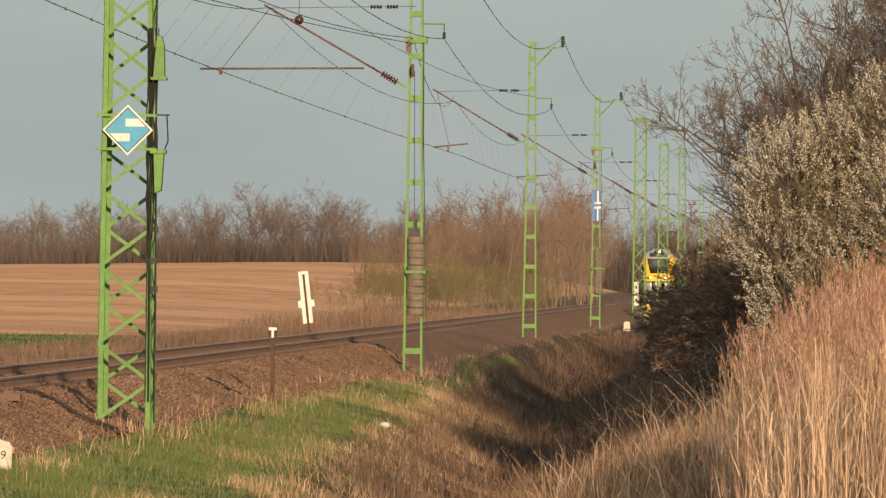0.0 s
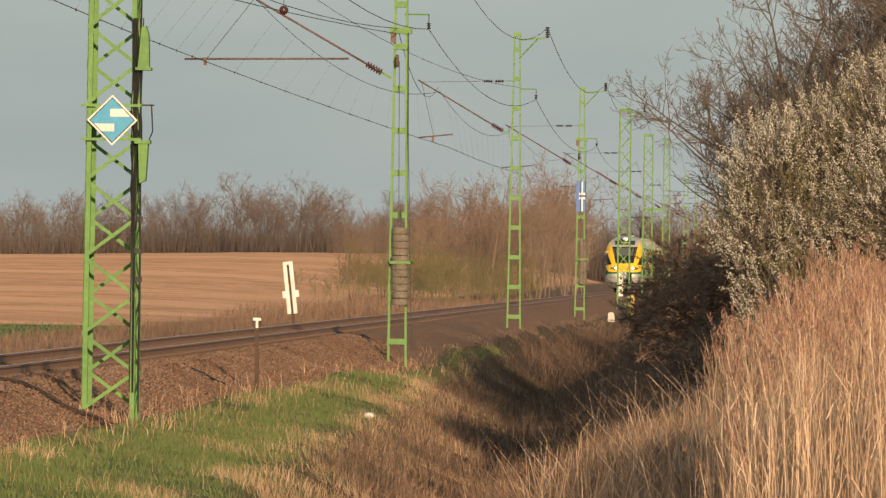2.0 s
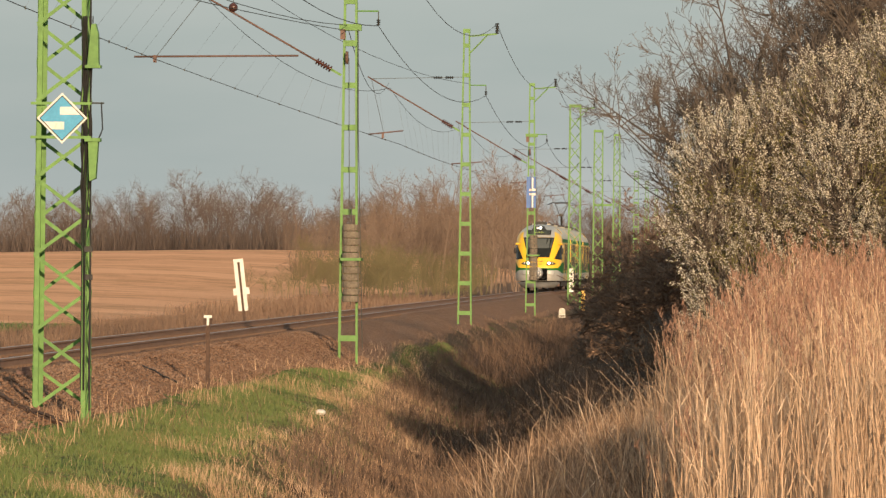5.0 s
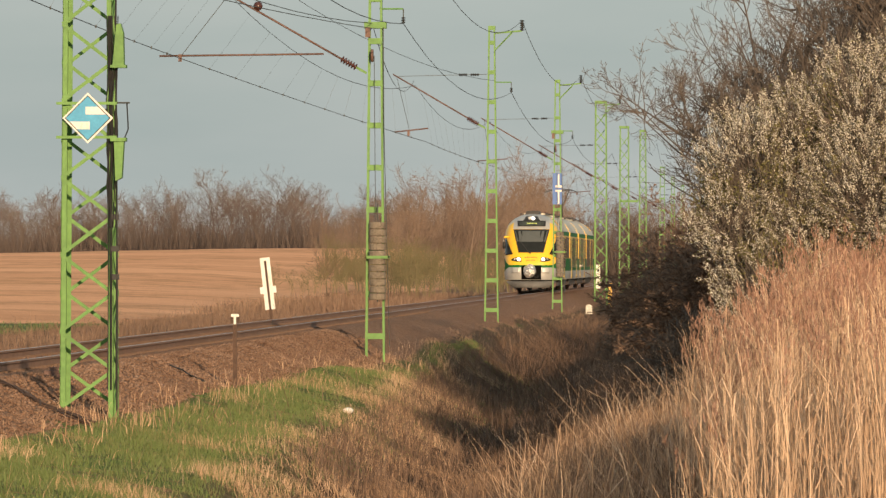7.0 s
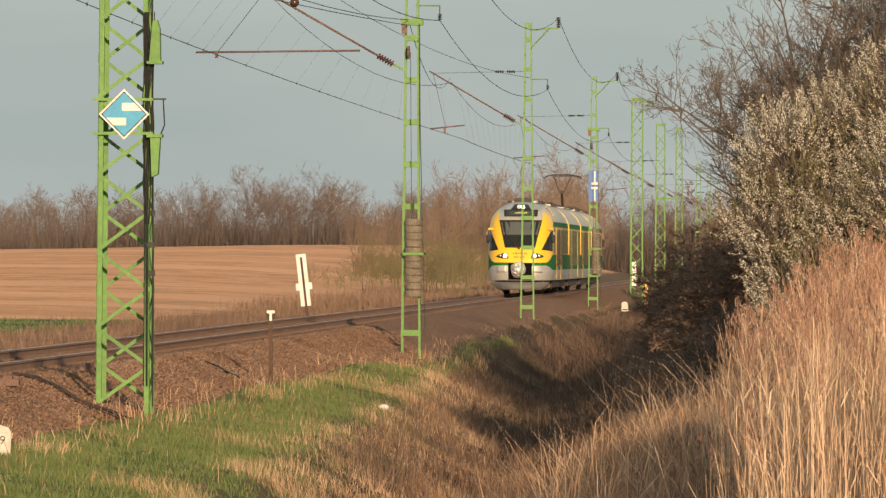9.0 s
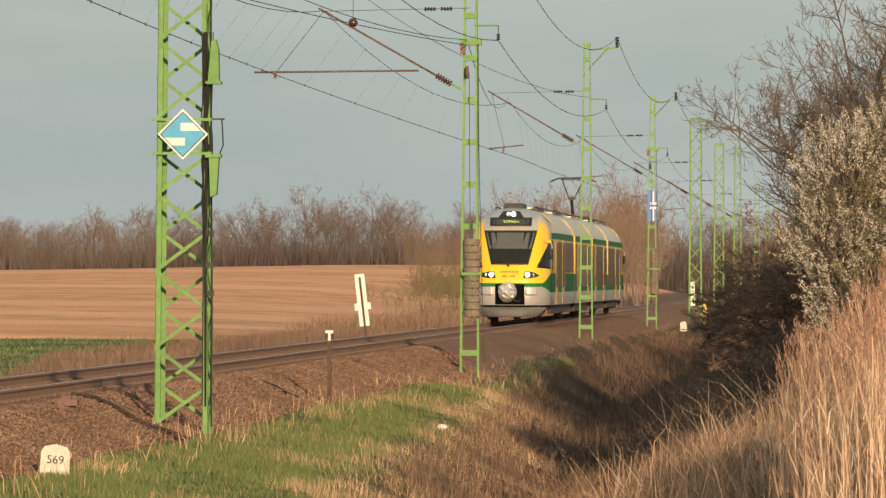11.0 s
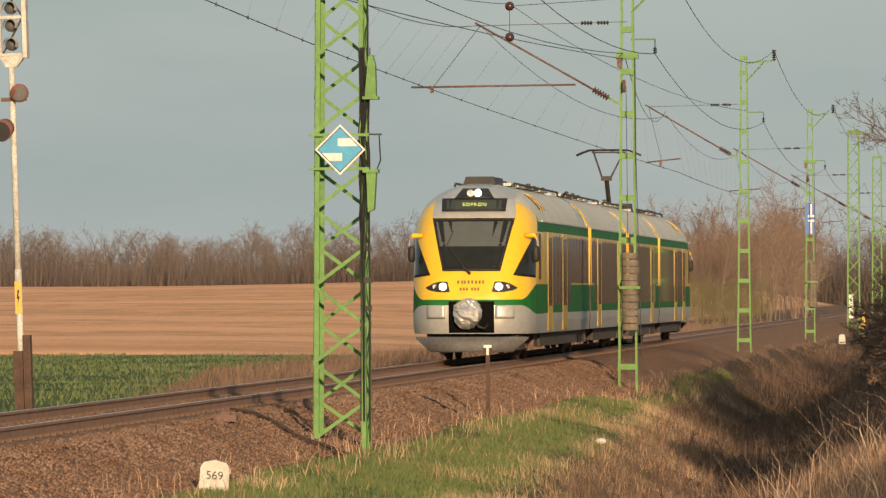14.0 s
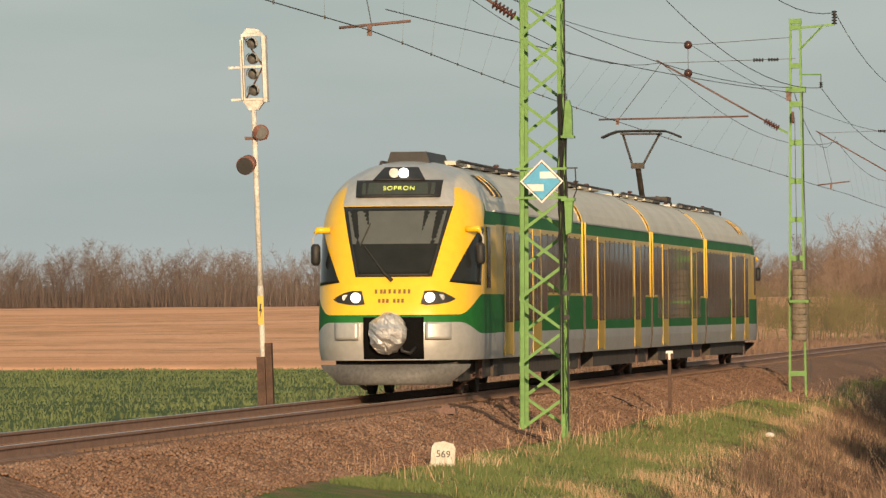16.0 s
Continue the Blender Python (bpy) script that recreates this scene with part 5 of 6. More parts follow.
def flat_arrays(rng, segs, widen=1.0):
    """Flat strips for segments far off."""
    p = np.array([s[1] for s in segs])
    q = np.array([s[2] for s in segs])
    d = q - p
    side = np.cross(d, np.array([0.0, 1.0, 0.0]) + rng.normal(0, 0.3, (len(segs), 3)))
    side /= np.linalg.norm(side, axis=1)[:, None] + 1e-9
    s0 = side * (np.array([s[3] for s in segs]) * widen)[:, None]
    s1 = side * (np.array([s[4] for s in segs]) * widen)[:, None]
    v = np.stack([p - s0, p + s0, q + s1, q - s1], 1).reshape(-1, 3)
    return v, np.arange(len(segs))[:, None] * 4 + np.array([0, 1, 2, 3])


TREE_SPEC = ((6, 9, 0.09, 0.05, 0.62), (6, 9, 0.12, 0.09, 0.52), (5, 7, 0.13, 0.10, 0.5), (3, 3, 0.15, 0.10, 0.5), (3, 0, 0.16, 0.10, 0.5))


def bare_tree(x, y, height, seed, label, lean=(0, 0), stems=1, spec=TREE_SPEC, min_r=0.004):
    r = random.Random(seed)
    tree = thing("bare_tree", x, y, ground_z(x, y) - 0.05, label, "tree", "trees on the bank")
    segs = []
    for k in range(stems):
        way = Vector((lean[0] + r.gauss(0, 0.22 if stems > 1 else 0.05), lean[1] + r.gauss(0, 0.22 if stems > 1 else 0.05), 1))
        grow(r, (r.gauss(0, 0.12 * (stems > 1)), r.gauss(0, 0.12 * (stems > 1)), 0), way, height * r.uniform(0.5, 0.66), height * 0.011, 0, segs, spec)
    segs = [(l, p, q, max(a, min_r), max(b, min_r)) for l, p, q, a, b in segs]
    thick = [s for s in segs if s[0] < 2]
    thin = [s for s in segs if s[0] >= 2]
    v, q = tube_arrays(thick, 6)
    stuff_mesh("trunk", v, q, [], BARK, "", "", parent=tree)
    v, q = flat_arrays(np.random.default_rng(seed), thin, 1.15)
    stuff_mesh("crown", v, q, [], TWIG, "", "", parent=tree)
    return tree


for x, y, h, seed, lean in ((15.4, 132, 12.5, 31, -0.30), (14.6, 146, 12.0, 32, -0.34), (17.0, 138, 13.5, 33, -0.10), (14.2, 175, 11.0, 34, -0.25), (16.4, 152, 13.0, 36, -0.2), (18.0, 130, 13.0, 37, -0.05)):
    bare_tree(x, y, h, seed, "tall bare grey tree spreading over the bank", (lean, 0), 2)

FINE_SPEC = ((7, 13, 0.07, 0.04, 0.62), (6, 11, 0.10, 0.10, 0.5), (5, 8, 0.12, 0.13, 0.5), (4, 3, 0.13, 0.10, 0.55), (3, 0, 0.14, 0.10, 0.5))
for x, y, h, seed, lean, stems in ((14.3, 150, 9.6, 131, -0.55, 1), (14.0, 158, 9.0, 132, -0.36, 1), (15.1, 127, 9.4, 133, 0.0, 3), (16.3, 123, 10.2, 134, 0.0, 3)):
    bare_tree(x, y, h, seed, "bushy bare tree with dense fine twigs on the bank", (lean, 0), stems, FINE_SPEC, 0.0036)

SHRUB_SPEC = ((5, 8, 0.14, 0.06, 0.6), (5, 7, 0.2, 0.03, 0.55), (3, 5, 0.24, 0.02, 0.5), (2, 0, 0.26, 0.02, 0.5))


def shrub(x, y, height, seed, label, mat, leaves=1000, stems=9, name="shrub", wide=0.42, size=0.035, min_r=0.004):
    r = random.Random(seed)
    rng = np.random.default_rng(seed)
    bush = thing(name, x, y, ground_z(x, y) - 0.05, label, "shrub", "shrubs on the bank")
    segs = []
    for k in range(stems):
        grow(r, (r.gauss(0, 0.25), r.gauss(0, 0.25), 0), (r.gauss(0, wide), r.gauss(0, wide), 1), height * r.uniform(0.5, 0.8), 0.022, 0, segs, SHRUB_SPEC)
    segs = [(l, p, q, max(a, min_r), max(b, min_r)) for l, p, q, a, b in segs]
    v, q = flat_arrays(rng, segs, 1.1)
    stuff_mesh("branchwork", v, q, [], mat, "", "", parent=bush)
    tips = [s for s in segs if s[0] >= 2]
    sprigs = rng.integers(0, len(tips), max(60, leaves // 9))
    pick = sprigs[rng.integers(0, len(sprigs), leaves)]
    u = rng.random(leaves)[:, None]
    c = np.array([tips[i][1] for i in pick]) * (1 - u) + np.array([tips[i][2] for i in pick]) * u
    c += rng.normal(0, 0.016, (leaves, 3))
    a = rng.normal(0, 1, (leaves, 3))
    a /= np.linalg.norm(a, axis=1)[:, None]
    b = np.cross(a, rng.normal(0, 1, (leaves, 3)))
    b /= np.linalg.norm(b, axis=1)[:, None]
    s = (rng.uniform(0.5, 1.3, leaves) * size * 0.9)[:, None]
    v = np.stack([c - a * s, c - b * s * 0.8, c + a * s, c + b * s * 0.8], 1).reshape(-1, 3)
    stuff_mesh("leaves", v, np.arange(leaves)[:, None] * 4 + np.array([0, 1, 2, 3]), [], BROWN_WEED, "", "", parent=bush)
    return bush


def blossom_shrub(x, y, lumps, seed, label):
    """A rounded shrub: limbs to each swelling of the crown, upright sprigs over it, flowers and young leaves along the sprigs."""
    rng = np.random.default_rng(seed)
    r = random.Random(seed)
    z0 = ground_z(x, y) - 0.05
    bush = thing("blossoming_shrub", x, y, z0, label, "shrub", "shrubs on the bank")
    segs, twigs, flowers, leaves = [], [], [], []
    for lx, ly, lz, rad in lumps:
        heart = Vector((lx - x, ly, lz - z0))
        for _ in range(4):
            foot = Vector((r.gauss(0, 0.25), r.gauss(0, 0.25), 0))
            knee = foot.lerp(heart, 0.55) + Vector((r.gauss(0, 0.15), r.gauss(0, 0.15), 0.1))
            head = heart + Vector((r.gauss(0, 0.25), r.gauss(0, 0.25), r.gauss(0, 0.2))) * rad
            segs += [(0, foot, knee, 0.030, 0.020), (0, knee, head, 0.020, 0.008)]
        n = int(720 * rad * rad)
        for _ in range(n):
            out = Vector((r.gauss(0, 1), r.gauss(0, 1), r.gauss(0, 1))).normalized()
            deep = r.uniform(0.35, 1.0) ** 0.45
            swell = 1.0 + 0.30 * noise.noise((lx + out.x * 1.7, out.y * 1.7 + ly, lz + out.z * 1.7))
            p = heart + out * rad * deep * swell
            way = (out * r.uniform(0.35, 0.8) + Vector((r.gauss(-0.05, 0.25), r.gauss(0, 0.25), r.uniform(0.45, 1.0)))).normalized()
            q = p + way * r.uniform(0.14, 0.42) * (0.6 + 0.5 * deep)
            back = p - way * r.uniform(0.2, 0.5) - out * 0.15
            twigs += [(2, back, p, 0.006, 0.0045), (2, p, q, 0.0045, 0.003)]
            bloom = noise.noise((p.x * 1.1 + 3, p.y * 1.1, p.z * 1.1 + seed)) * 1.3 + r.gauss(0, 0.16) + 0.9 * (deep - 0.72)
            (flowers if bloom > -0.16 else leaves).append((p, q))
    v, q = tube_arrays(segs, 6)
    stuff_mesh("woody_base", v, q, [], BARK, "", "", parent=bush)
    v, q = flat_arrays(rng, twigs)
    stuff_mesh("branchwork", v, q, [], TWIG, "", "", parent=bush)
    for sprigs, each, m, nm, sz, loose in ((flowers, 40, BLOSSOM, "blossom", 0.0100, 0.022), (leaves, 20, YOUNG_LEAF, "leaves", 0.015, 0.03), (flowers, 7, YOUNG_LEAF, "leaves", 0.012, 0.035)):
        p, q = np.array([a for a, _ in sprigs]), np.array([b for _, b in sprigs])
        count = len(sprigs) * each
        pick = rng.integers(0, len(sprigs), count)
        u = rng.random(count)[:, None]
        c = p[pick] * (1 - u) + q[pick] * u + rng.normal(0, 1, (count, 3)) * loose * (1.15 - 0.6 * u)
        a = rng.normal(0, 1, (count, 3))
        a /= np.linalg.norm(a, axis=1)[:, None]
        b = np.cross(a, rng.normal(0, 1, (count, 3)))
        b /= np.linalg.norm(b, axis=1)[:, None]
        s = (rng.uniform(0.6, 1.4, count) * sz)[:, None]
        v = np.stack([c - a * s, c - b * s * 0.8, c + a * s, c + b * s * 0.8], 1).reshape(-1, 3)
        stuff_mesh(nm, v, np.arange(count)[:, None] * 4 + np.array([0, 1, 2, 3]), [], m, "", "", parent=bush)
    return bush


blossom_shrub(12.5, 104, ((12.05, 0.0, 2.15, 0.72), (12.25, 0.2, 3.15, 0.78), (12.6, -0.3, 1.1, 0.85)), 41, "blackthorn shrub in white blossom on the bank")
blossom_shrub(13.5, 104.5, ((13.0, 0.0, 3.50, 0.80), (13.05, -0.3, 2.2, 0.85), (13.8, -0.4, 1.2, 0.95)), 42, "rounded blackthorn shrub in white blossom on the bank")
blossom_shrub(14.6, 104, ((14.05, 0.0, 3.95, 0.85), (14.1, -0.3, 2.7, 0.95), (15.2, 0.2, 4.3, 1.15), (15.3, -0.2, 2.5, 1.2)), 43, "tall blackthorn shrub in white blossom on the bank")
thorns = []
for i, (x, y, h) in enumerate(((11.6, 118, 1.9), (11.0, 134, 2.4), (10.4, 146, 2.6), (11.6, 150, 3.8), (10.2, 165, 3.0), (10.9, 182, 3.6), (9.6, 196, 2.6), (10.4, 215, 3.4), (9.4, 236, 2.8), (8.8, 262, 3.0), (9.6, 290, 3.8), (8.2, 318, 3.2), (8.6, 355, 4.0), (12.4, 128, 3.2), (12.2, 200, 5.0), (11.5, 240, 5.5), (12.2, 108, 2.0), (12.3, 121, 4.0), (11.4, 139, 3.6), (12.0, 158, 4.4), (11.3, 172, 3.8), (11.6, 190, 4.4), (9.9, 155, 2.4), (9.6, 178, 2.5))):
    if i < 8:
        ob = shrub(x, y, h, 60 + i, "dark leafless thorn shrub at the ditch", BRAMBLE if i % 3 else TWIG, 1300, 12, "thorn_shrub", 0.5, 0.030, 0.005)
        thorns.append((ob, h))
    else:
        first, h0 = thorns[i % 8]
        ob = copy_thing(first, Matrix.Translation((x, y, ground_z(x, y) - 0.05)) @ pose(0, 0, 0, 0, 0, 47 * i) @ Matrix.Scale(h / h0, 4))
        ob.scale = (h / h0,) * 3

FAR_SPEC = ((5, 12, 0.05, 0.04, 0.55), (4, 7, 0.10, 0.12, 0.55), (3, 3, 0.13, 0.10, 0.6), (2, 0, 0.15, 0.08, 0.5))


def far_variants(seed, count, spec=FAR_SPEC):
    out = []
    for k in range(count):
        r = random.Random(seed + k)
        segs = []
        grow(r, (0, 0, 0), (r.gauss(0, 0.06), 0, 1), 0.66, 0.012, 0, segs, spec)
        out.append([(l, p, q, max(a, 0.0012), max(b, 0.0007)) for l, p, q, a, b in segs])
    return out


def woodland(name, seed, spots, mat, label, category, widen=1.0, variants=6):
    """Many bare trees in one mesh, each turned and sized by chance."""
    rng = np.random.default_rng(seed)
    shapes = [flat_arrays(rng, s, widen) for s in far_variants(seed, variants)]
    V, Q, o = [], [], 0
    for (x, y, h, w) in spots:
        v, q = shapes[rng.integers(0, variants)]
        a = rng.uniform(0, 0.5) + (math.pi if rng.random() < 0.5 else 0)
        c, s = math.cos(a), math.sin(a)
        pv = np.stack([(v[:, 0] * c - v[:, 1] * s) * h * w + x, (v[:, 0] * s + v[:, 1] * c) * h * w + y, v[:, 2] * h + ground_z(x, y) - 0.1], 1)
        V.append(pv)
        Q.append(q + o)
        o += len(v)
    return stuff_mesh(name, np.concatenate(V), np.concatenate(Q), [], mat, label, category)


r = random.Random(77)
belt = []
for i in range(620):
    x = r.uniform(-215, 60)
    crest = 9.0 + 1.0 * noise.noise((x * 0.03, 1, 1)) + 1.2 * noise.noise((x * 0.11, 4, 1)) + 3.0 * smooth_step(16, 9, abs(x + 71)) + 1.5 * smooth_step(10, 5, abs(x + 47)) + 1.6 * smooth_step(-84, -100, x) + 5.0 * smooth_step(-44, -18, x)
    belt.append((x, r.uniform(992, 1060), crest * r.uniform(0.62, 1.12) * (1.2 if r.random() < 0.06 else 1), r.uniform(0.8, 1.3)))
woodland("far_woods", 300, belt, FAR_TWIG, "belt of bare brown woods beyond the field", "woods", 0.62)
sp = [(r.uniform(-220, 60), r.uniform(984, 1045)) for _ in range(62000)]
sp = [(x, y, ground_z(x, y) - 0.1) for x, y in sp]
blades("woods_undergrowth", 12, sp, [r.uniform(3.6, 10.5) * r.uniform(0.55, 1) * (0.8 + 0.35 * noise.noise((p[0] * 0.12, p[1] * 0.1, 7))) * (1 + 0.5 * smooth_step(-44, -18, p[0])) for p in sp], [r.uniform(0.035, 0.09) for _ in sp], FAR_TWIG, "dense brown undergrowth at the edge of the woods", "undergrowth", 0.7, 0.45)

for x0, x1, n, nm in ((-215, 60, 110, "pale"),):
    sp = [(r.uniform(x0, x1), r.uniform(983, 990)) for _ in range(n)]
    sp = [(x, y, ground_z(x, y) - 0.1) for x, y in sp]
    blades("pale_trunks", 13, sp, [r.uniform(2.5, 6.5) for _ in sp], [r.uniform(0.06, 0.11) for _ in sp], FAR_TWIG, "pale thin trunks at the edge of the woods", "trunks", 0.1, 0.08)

copse = []
for i in range(170):
    y = r.uniform(560, 780)
    x = r.uniform(-26, -6) - (y - 560) * 0.02
    tall = smooth_step(-24, -13, x)
    copse.append((x, y, r.uniform(4.5, 9.0) + 7.5 * tall * r.random() ** 1.5, r.uniform(0.75, 1.05)))
woodland("copse", 320, copse, COPSE_TWIG, "copse of bare reddish-brown trees beside the track", "woods", 0.55)
low = []
for i in range(190):
    y = r.uniform(425, 590)
    x = r.uniform(-19, -6.5) + (y - 425) * -0.015
    low.append((x, y, r.uniform(1.6, 3.6) + 2.6 * r.random() ** 2 * smooth_step(-20, -13, x), r.uniform(0.8, 1.3)))
woodland("willow_scrub", 340, low, WILLOW, "budding yellow-green willow scrub beside the track", "scrub", 0.62)
dark = [(-23.5 + r.uniform(-1.8, 2.2), 560 + r.uniform(-8, 8), r.uniform(1.6, 3.0), 1.4) for i in range(14)]
woodland("field_hedge", 350, dark, BRAMBLE, "dark hedge at the field's corner", "hedge", 1.3)
woodland("reflection_woods", 360, far_bank, FAR_TWIG, "bare brown woods added behind the shrubs to darken the train windows' reflections", "woods", 1.6)

# ridges added across the brown ploughed field to catch low sun and brighten it
fr = random.Random(16)
xs = [-235 + 9.2 * i for i in range(25)]
V, F, y, lines = [], [], 289.0, 0
while y < 984:
    pitch = 0.95 * fr.uniform(0.8, 1.2)
    amp = 0.20 * fr.uniform(0.75, 1.25)
    for rise, dy in ((0.0, 0.0), (amp, 0.36 * pitch)):
        V += [(x, y + dy + fr.uniform(-0.03, 0.03), ground_z(x, y) + 0.02 + (rise * fr.uniform(0.95, 1.05) if x < -15 else 0.0)) for x in xs]
        lines += 1
    y += pitch
w = len(xs)
F = [(k * w + i, k * w + i + 1, (k + 1) * w + i + 1, (k + 1) * w + i) for k in range(lines - 1) for i in range(w - 1)]
stuff_mesh("light_catching_ridges", V, F, [], LAND, "dry brown ridges added to catch the low sun on the ploughed field", "field")

# loose stones on the ballast shoulder
sr = np.random.default_rng(17)
n = 34000
sx = np.where(sr.random(n) < 0.85, sr.uniform(1.3, 3.15, n), sr.uniform(-0.68, 0.68, n))
sy = 52 + 120 * sr.random(n) ** 1.25
base = np.array([(a, c, (ground_z(a, c) if a > 1 else -0.11)) for a, c in zip(sx.tolist(), sy.tolist())])
size = sr.uniform(0.015, 0.033, n)
shape = np.array([(1, 0, 0), (0, 1, 0), (-1, 0, 0), (0, -1, 0), (0, 0, 0.9), (0.2, 0.1, -0.8)])
jit = sr.uniform(0.65, 1.35, (n, 6, 1))
a = sr.uniform(0, 6.28, n)
ca, sa = np.cos(a)[:, None], np.sin(a)[:, None]
p = shape[None] * jit * size[:, None, None]
v = np.stack([p[..., 0] * ca - p[..., 1] * sa, p[..., 0] * sa + p[..., 1] * ca, p[..., 2] + size[:, None] * 0.35], 2) + base[:, None, :]
o = (np.arange(n) * 6)[:, None]
tri = np.concatenate([o + np.array(t) for t in ((0, 1, 4), (1, 2, 4), (2, 3, 4), (3, 0, 4), (1, 0, 5), (2, 1, 5), (3, 2, 5), (0, 3, 5))])
BALLAST = varied("ballast_stone", ((0.12, 0.068, 0.045), (0.19, 0.112, 0.073), (0.25, 0.155, 0.105), (0.34, 0.23, 0.165)), 0.9, 0.4)
stuff_mesh("ballast_stones", v.reshape(-1, 3), np.zeros((0, 4), int), tri, BALLAST, "reddish-brown ballast stones on the shoulder", "ballast")


# ---- trackside things ----
def milestone():
    st = thing("kilometre_stone", 3.37, 77.0, -0.84, "white limestone kilometre stone with black numerals", "milestone")
    b = Builder()
    prof = [(-0.17, -0.05), (0.17, -0.05), (0.165, 0.42), (0.13, 0.48), (0.0, 0.51), (-0.13, 0.48), (-0.165, 0.42)]
    b.prism(prof, -0.09, 0.09)
    part("stone", b, STONE, st)
    text = bpy.data.curves.new("numerals", "FONT")
    text.body, text.size, text.align_x, text.align_y, text.extrude = "569", 0.135, "CENTER", "CENTER", 0.002
    tx = new("numerals_curve", text)
    me = bpy.data.meshes.new_from_object(tx.evaluated_get(bpy.context.evaluated_depsgraph_get()))
    bpy.data.objects.remove(tx)
    me.materials.append(BLACK)
    num = part("number", me, None, st, "black numerals 569")
    num.matrix_basis = pose(0, -0.094, 0.33, 90, 0, 0)
    st.matrix_basis = pose(3.37, 77.0, -0.79, 0, 4, 8)
    return st


milestone()

sig = thing("railway_signal", -3.25, 107.0, -0.62, "old weathered grey railway light signal with lamp hoods", "signal")
SIG = surf("weathered_signal_paint", (0.40, 0.385, 0.34), (0.72, 0.70, 0.64), 3.5, 0.8, bump=0.003)
HOOD_RED = surf("faded_red_hood", (0.15, 0.06, 0.045), (0.25, 0.12, 0.09), 6, 0.7)
part("base_post", Builder().box(-0.13, 0.02, -0.1, 0.1, -0.75, 0.75).box(0.03, 0.15, -0.1, 0.1, -0.75, 1.0), WOOD_DARK, sig, "dark rotten wooden base")
part("pole_foot", Builder().tube([(-0.02, 0, 0.2), (-0.02, 0, 2.05)], 0.055, 10), SIG, sig, "", True)
part("pole", Builder().tube([(-0.02, 0, 2.0), (-0.02, 0, 5.4)], 0.05, 10), SIG, sig, "grey peeling pole", True)
yb = part("yellow_plate", Builder().box(-0.075, 0.035, -0.065, -0.055, 1.34, 1.86), YELLOW_POST, sig, "yellow warning plate")
part("flash_mark", Builder().prism([(-0.03, 1.72), (0.0, 1.72), (-0.02, 1.62), (0.005, 1.62), (-0.04, 1.46), (-0.025, 1.58), (-0.05, 1.58)], -0.07, -0.0655), BLACK, yb)
frame_bar = lambda x0, x1, z0, z1: part("head_frame", Builder().box(x0, x1, -0.03, 0.05, z0, z1), SIG, sig, "pale flaking steel frame")
for bar in ((-0.20, -0.165, 5.4, 6.66), (0.165, 0.20, 5.4, 6.66), (-0.165, 0.165, 5.40, 5.45), (-0.165, 0.165, 6.03, 6.08), (-0.165, 0.165, 6.61, 6.66)):
    frame_bar(*bar)
part("head_cap", Builder().prism([(-0.18, 6.662), (0.18, 6.662), (0.11, 6.74), (-0.09, 6.76)], -0.03, 0.08), SIG, sig)
part("head_foot", Builder().prism([(-0.18, 5.398), (0.18, 5.398), (0.07, 5.26), (-0.1, 5.26)], -0.05, 0.08), SIG, sig)
part("head_strut", Builder().bar((-0.16, 0.03, 5.46), (0.16, 0.03, 6.02), 0.03, 0.02), WOOD_DARK, sig)
part("head_strut", Builder().bar((0.16, 0.03, 6.09), (-0.16, 0.03, 6.60), 0.03, 0.02), WOOD_DARK, sig)
part("board_edge", Builder().box(0.19, 0.26, -0.16, 0.12, 5.4, 6.62), SIG, sig)
part("board_edge", Builder().box(-0.21, -0.185, -0.16, 0.1, 5.45, 6.55), SIG, sig)
for z in (5.62, 5.92, 6.2, 6.48):
    lamp = part("signal_lamp", Builder().tube([(0, 0.05, z), (0, -0.05, z)], 0.10, 16), T_PLOUGH, sig, "dark grey signal lens", True)
    b = Builder()
    v, f = [], []
    for y, rr2 in ((-0.05, 0.115), (-0.28, 0.10)):
        for k in range(13):
            a = math.pi * (k / 12) * 1.3 - 0.15 * math.pi
            v.append((rr2 * math.cos(a), y, z + rr2 * math.sin(a)))
    f = [(k, k + 1, 14 + k, 13 + k) for k in range(12)]
    part("lamp_hood", b.add(v, f), SIG, lamp, "", True)
for z, w in ((5.46, 0.42), (6.05, 0.45)):
    part("step_bracket", Builder().box(-w, 0.24, -0.06, -0.02, z - 0.02, z + 0.02), SIG, sig)
low1 = part("lower_lamp", Builder().tube([(-0.13, 0.0, 4.30), (-0.14, -0.05, 4.30), (-0.17, -0.34, 4.24)], [0.10, 0.15, 0.17], 16), HOOD_RED, sig, "hooded lamp with a faded red shell", True)
# black disc over the closed hood end paints the shade in its opening
part("lens", Builder().tube([(-0.17, -0.33, 4.24), (-0.172, -0.365, 4.235)], 0.15, 16), BLACK, low1)
low2 = part("lower_lamp", Builder().tube([(0.08, 0.02, 4.85), (0.10, -0.05, 4.85), (0.12, -0.18, 4.84)], [0.10, 0.14, 0.15], 16), HOOD_RED, sig, "hooded lamp with a faded red shell", True)
part("lens", Builder().tube([(0.12, -0.185, 4.84), (0.12, -0.19, 4.84)], 0.12, 16), T_PLOUGH, low2)
part("bracket", Builder().box(-0.2, 0.2, -0.05, 0.05, 4.72, 4.78), RUST, sig)
sig.matrix_basis = pose(-3.25, 107.0, -0.04, 0, -1.8, 0)

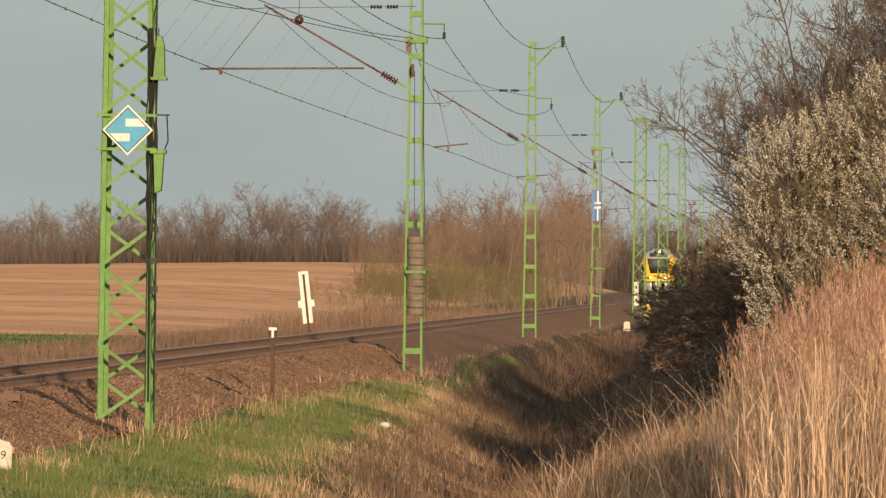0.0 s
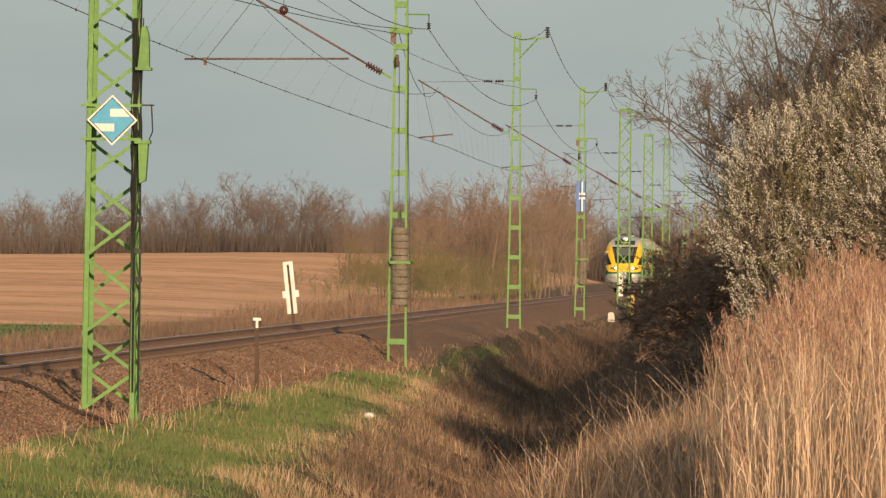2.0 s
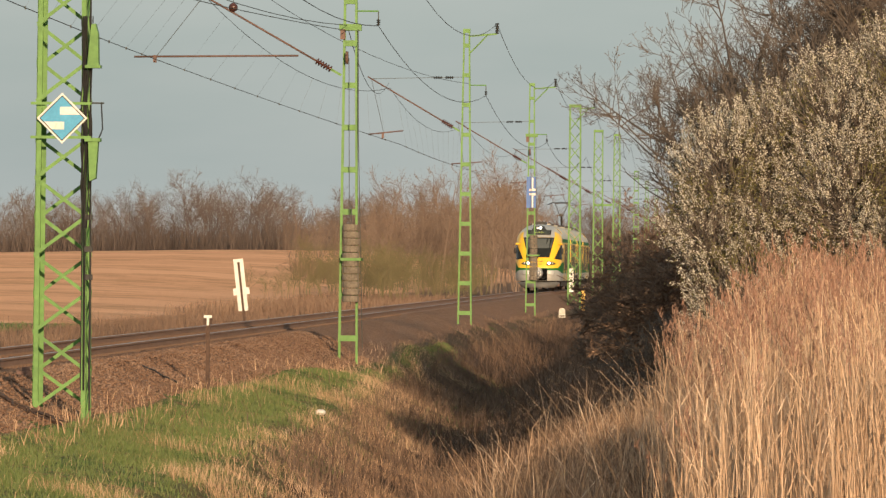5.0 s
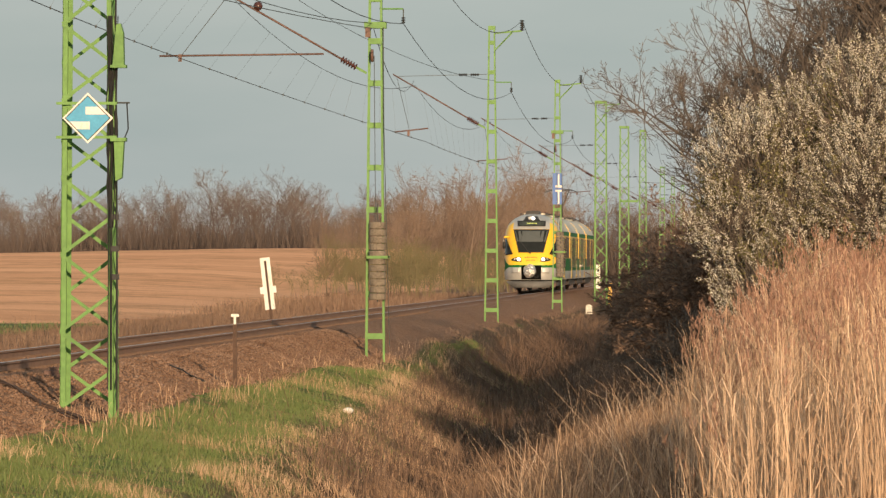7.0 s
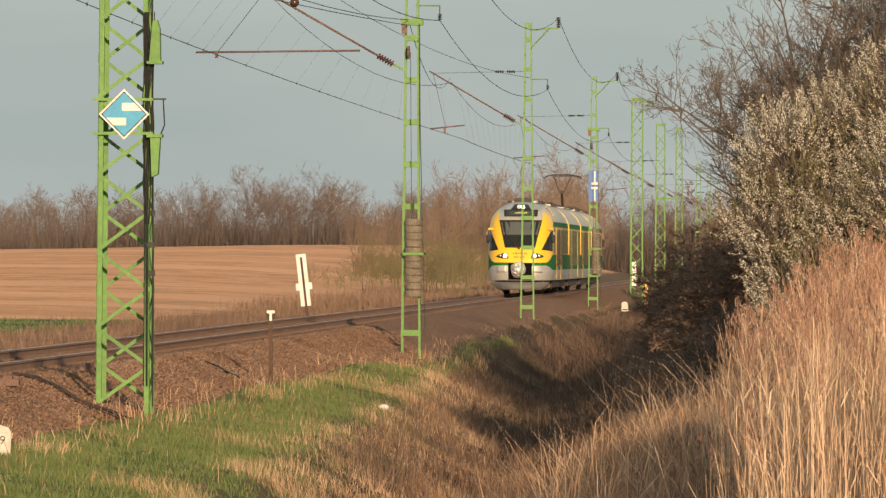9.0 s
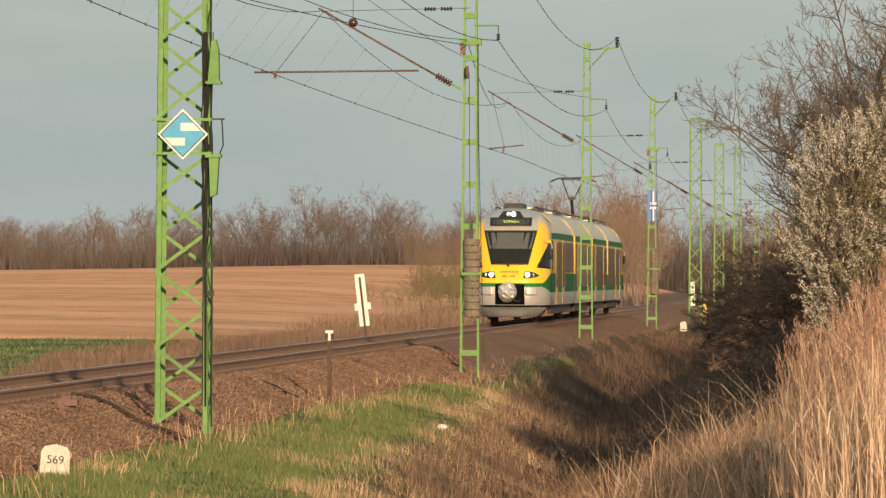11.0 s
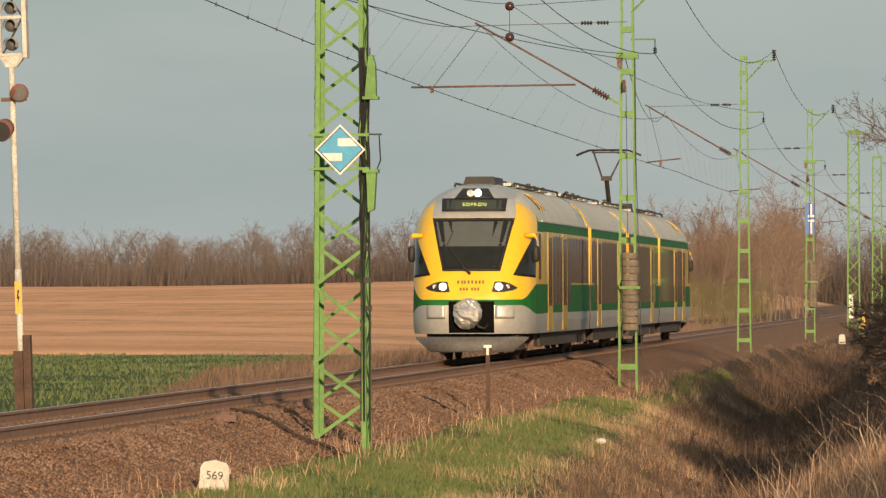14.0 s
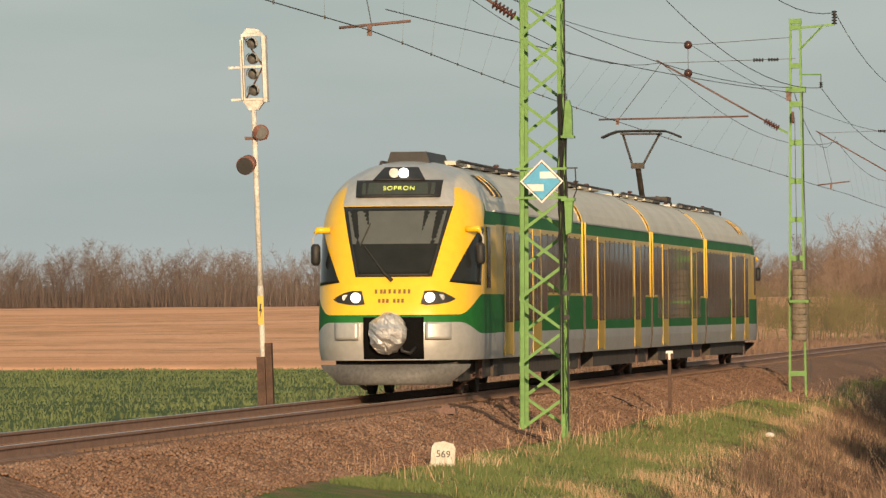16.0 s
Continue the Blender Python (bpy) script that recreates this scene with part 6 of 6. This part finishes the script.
bd = thing("marker_board", -4.0, 226.0, -0.75, "leaning white marker board with a dark centre line", "marker board")
part("post", Builder().box(-0.045, 0.045, 0.02, 0.09, -0.1, 2.45), WOOD_DARK, bd, "dark post")
part("panel", Builder().box(-0.165, -0.04, -0.02, 0.02, 0.78, 2.52).box(0.04, 0.165, -0.02, 0.02, 0.78, 2.52).box(-0.04, 0.04, -0.02, 0.02, 2.42, 2.52).box(-0.27, -0.165, -0.02, 0.02, 1.32, 1.55).box(0.165, 0.27, -0.02, 0.02, 1.32, 1.55), WHITE, bd, "white panel")
bd.matrix_basis = pose(-4.0, 226.0, -0.75, 0, -6.5, 0)

tp = thing("short_post", 3.2, 119.0, -0.68, "thin rusty post with a white T plate", "post")
part("stake", Builder().box(-0.035, 0.035, -0.03, 0.03, -0.1, 1.28), WOOD_DARK, tp)
part("plate", Builder().box(-0.08, 0.08, -0.04, -0.031, 1.22, 1.38), WOOD_DARK, tp)
part("letter_bar", Builder().box(-0.07, 0.07, -0.046, -0.041, 1.33, 1.38), WHITE, tp, "white T stroke")
part("letter_bar", Builder().box(-0.022, 0.022, -0.046, -0.041, 1.20, 1.33), WHITE, tp, "white T stroke")

yp = thing("yellow_marker_post", 3.75, 372.0, -0.75, "yellow marker post beside the track", "post")
part("slat", Builder().box(-0.11, 0.11, -0.05, 0.05, -0.1, 1.22), YELLOW_POST, yp)
ws = thing("white_stone", 3.95, 322.0, -0.8, "small white marker stone at the ballast's foot", "stone")
part("stone", Builder().prism([(-0.16, -0.05), (0.16, -0.05), (0.15, 0.33), (0.07, 0.40), (-0.09, 0.40), (-0.15, 0.32)], -0.1, 0.1), STONE, ws)
db = thing("distance_board", 2.0, 415.0, -0.5, "white distance board with dark bars beside the track", "marker board")
part("panel", Builder().box(-0.13, 0.13, -0.02, 0.02, 0.5, 1.95), WHITE, db)
for z in (0.8, 1.2, 1.6):
    part("dark_bar", Builder().box(-0.06, 0.06, -0.03, -0.021, z - 0.08, z + 0.08), BLACK, db)
part("post", Builder().box(-0.03, 0.03, 0.021, 0.07, -0.1, 1.9), WOOD_DARK, db)
lt = thing("litter", 5.25, 118.0, ground_z(5.25, 118.0), "crumpled white plastic litter in the grass", "litter")
part("scrap", Builder().ball((0, 0, 0.05), 0.10, 9, 5, 0.55), WHITE, lt)

# small clutter on the ballast shoulder
rr = random.Random(9)
for x, y, w, m, lab in ((1.75, 92.0, 0.16, RUST, "rusty steel fitting on the sleeper ends"), (1.7, 103.0, 0.14, RUST, "rusty steel fitting on the sleeper ends"), (2.35, 94.5, 0.2, WOOD_DARK, "dark twigs and rusty junk lying on the ballast"), (2.4, 118.5, 0.14, BLACK, "dark scrap of cable on the ballast")):
    z = ground_z(x, y)
    b = Builder()
    if m is RUST:
        b.box(-w, w, -0.10, 0.10, 0.0, 0.09).box(-w * 0.4, w * 0.4, -0.06, 0.06, 0.09, 0.14)
        nm, cat = "rail_fitting", "fitting"
    else:
        nm, cat = "dark_strands", "cable"
    c = thing(nm, x, y, z, lab, cat)
    if m is RUST:
        part("body", b, m, c)
        continue
    span = 1.0 if w > 0.15 else 0.3
    # the wide bundle's strands stand for dark twigs and rusty junk
    for q in range(4 if w > 0.15 else 1):
        pts = []
        for k in range(9):
            px, py = (k / 4 - 1) * 0.95 * span + rr.uniform(-0.16, 0.16), -(k / 4 - 1) * 1.9 * span + rr.uniform(-0.15, 0.15) + 0.1 * q
            pts.append((px, py, ground_z(x + px, y + py) - z + 0.03 + 0.05 * rr.random()))
        part("strand", Builder().tube(pts, 0.013, 6), m, c)

# sleepers, last
rest = Builder()
for k in range(-40, 1100):
    y = 20 + k * 0.6
    if 62 <= y <= 232:
        ob = part("sleeper", SLEEPER, None, track)
        ob.location = (0, y, 0)
    elif 30 < y < 420:
        rest.box(-1.25, 1.25, y - 0.12, y + 0.12, -0.36, -0.172)
tagged(part("far_sleepers", rest, SLEEPER.materials[0], track), "distant concrete sleepers", kind="stuff")


# ---- what moves ----
def motions():
    """The train comes up the line towards the viewer."""
    rows = []
    for i in range(33):
        t = i * 0.5
        rows.append((t, pose(0, 562.9 - 30.1 * t + 0.066 * t * t + 1.2 * smooth_step(14.3, 15.6, t), RAIL_Z)))
    walk(train, rows)


motions()
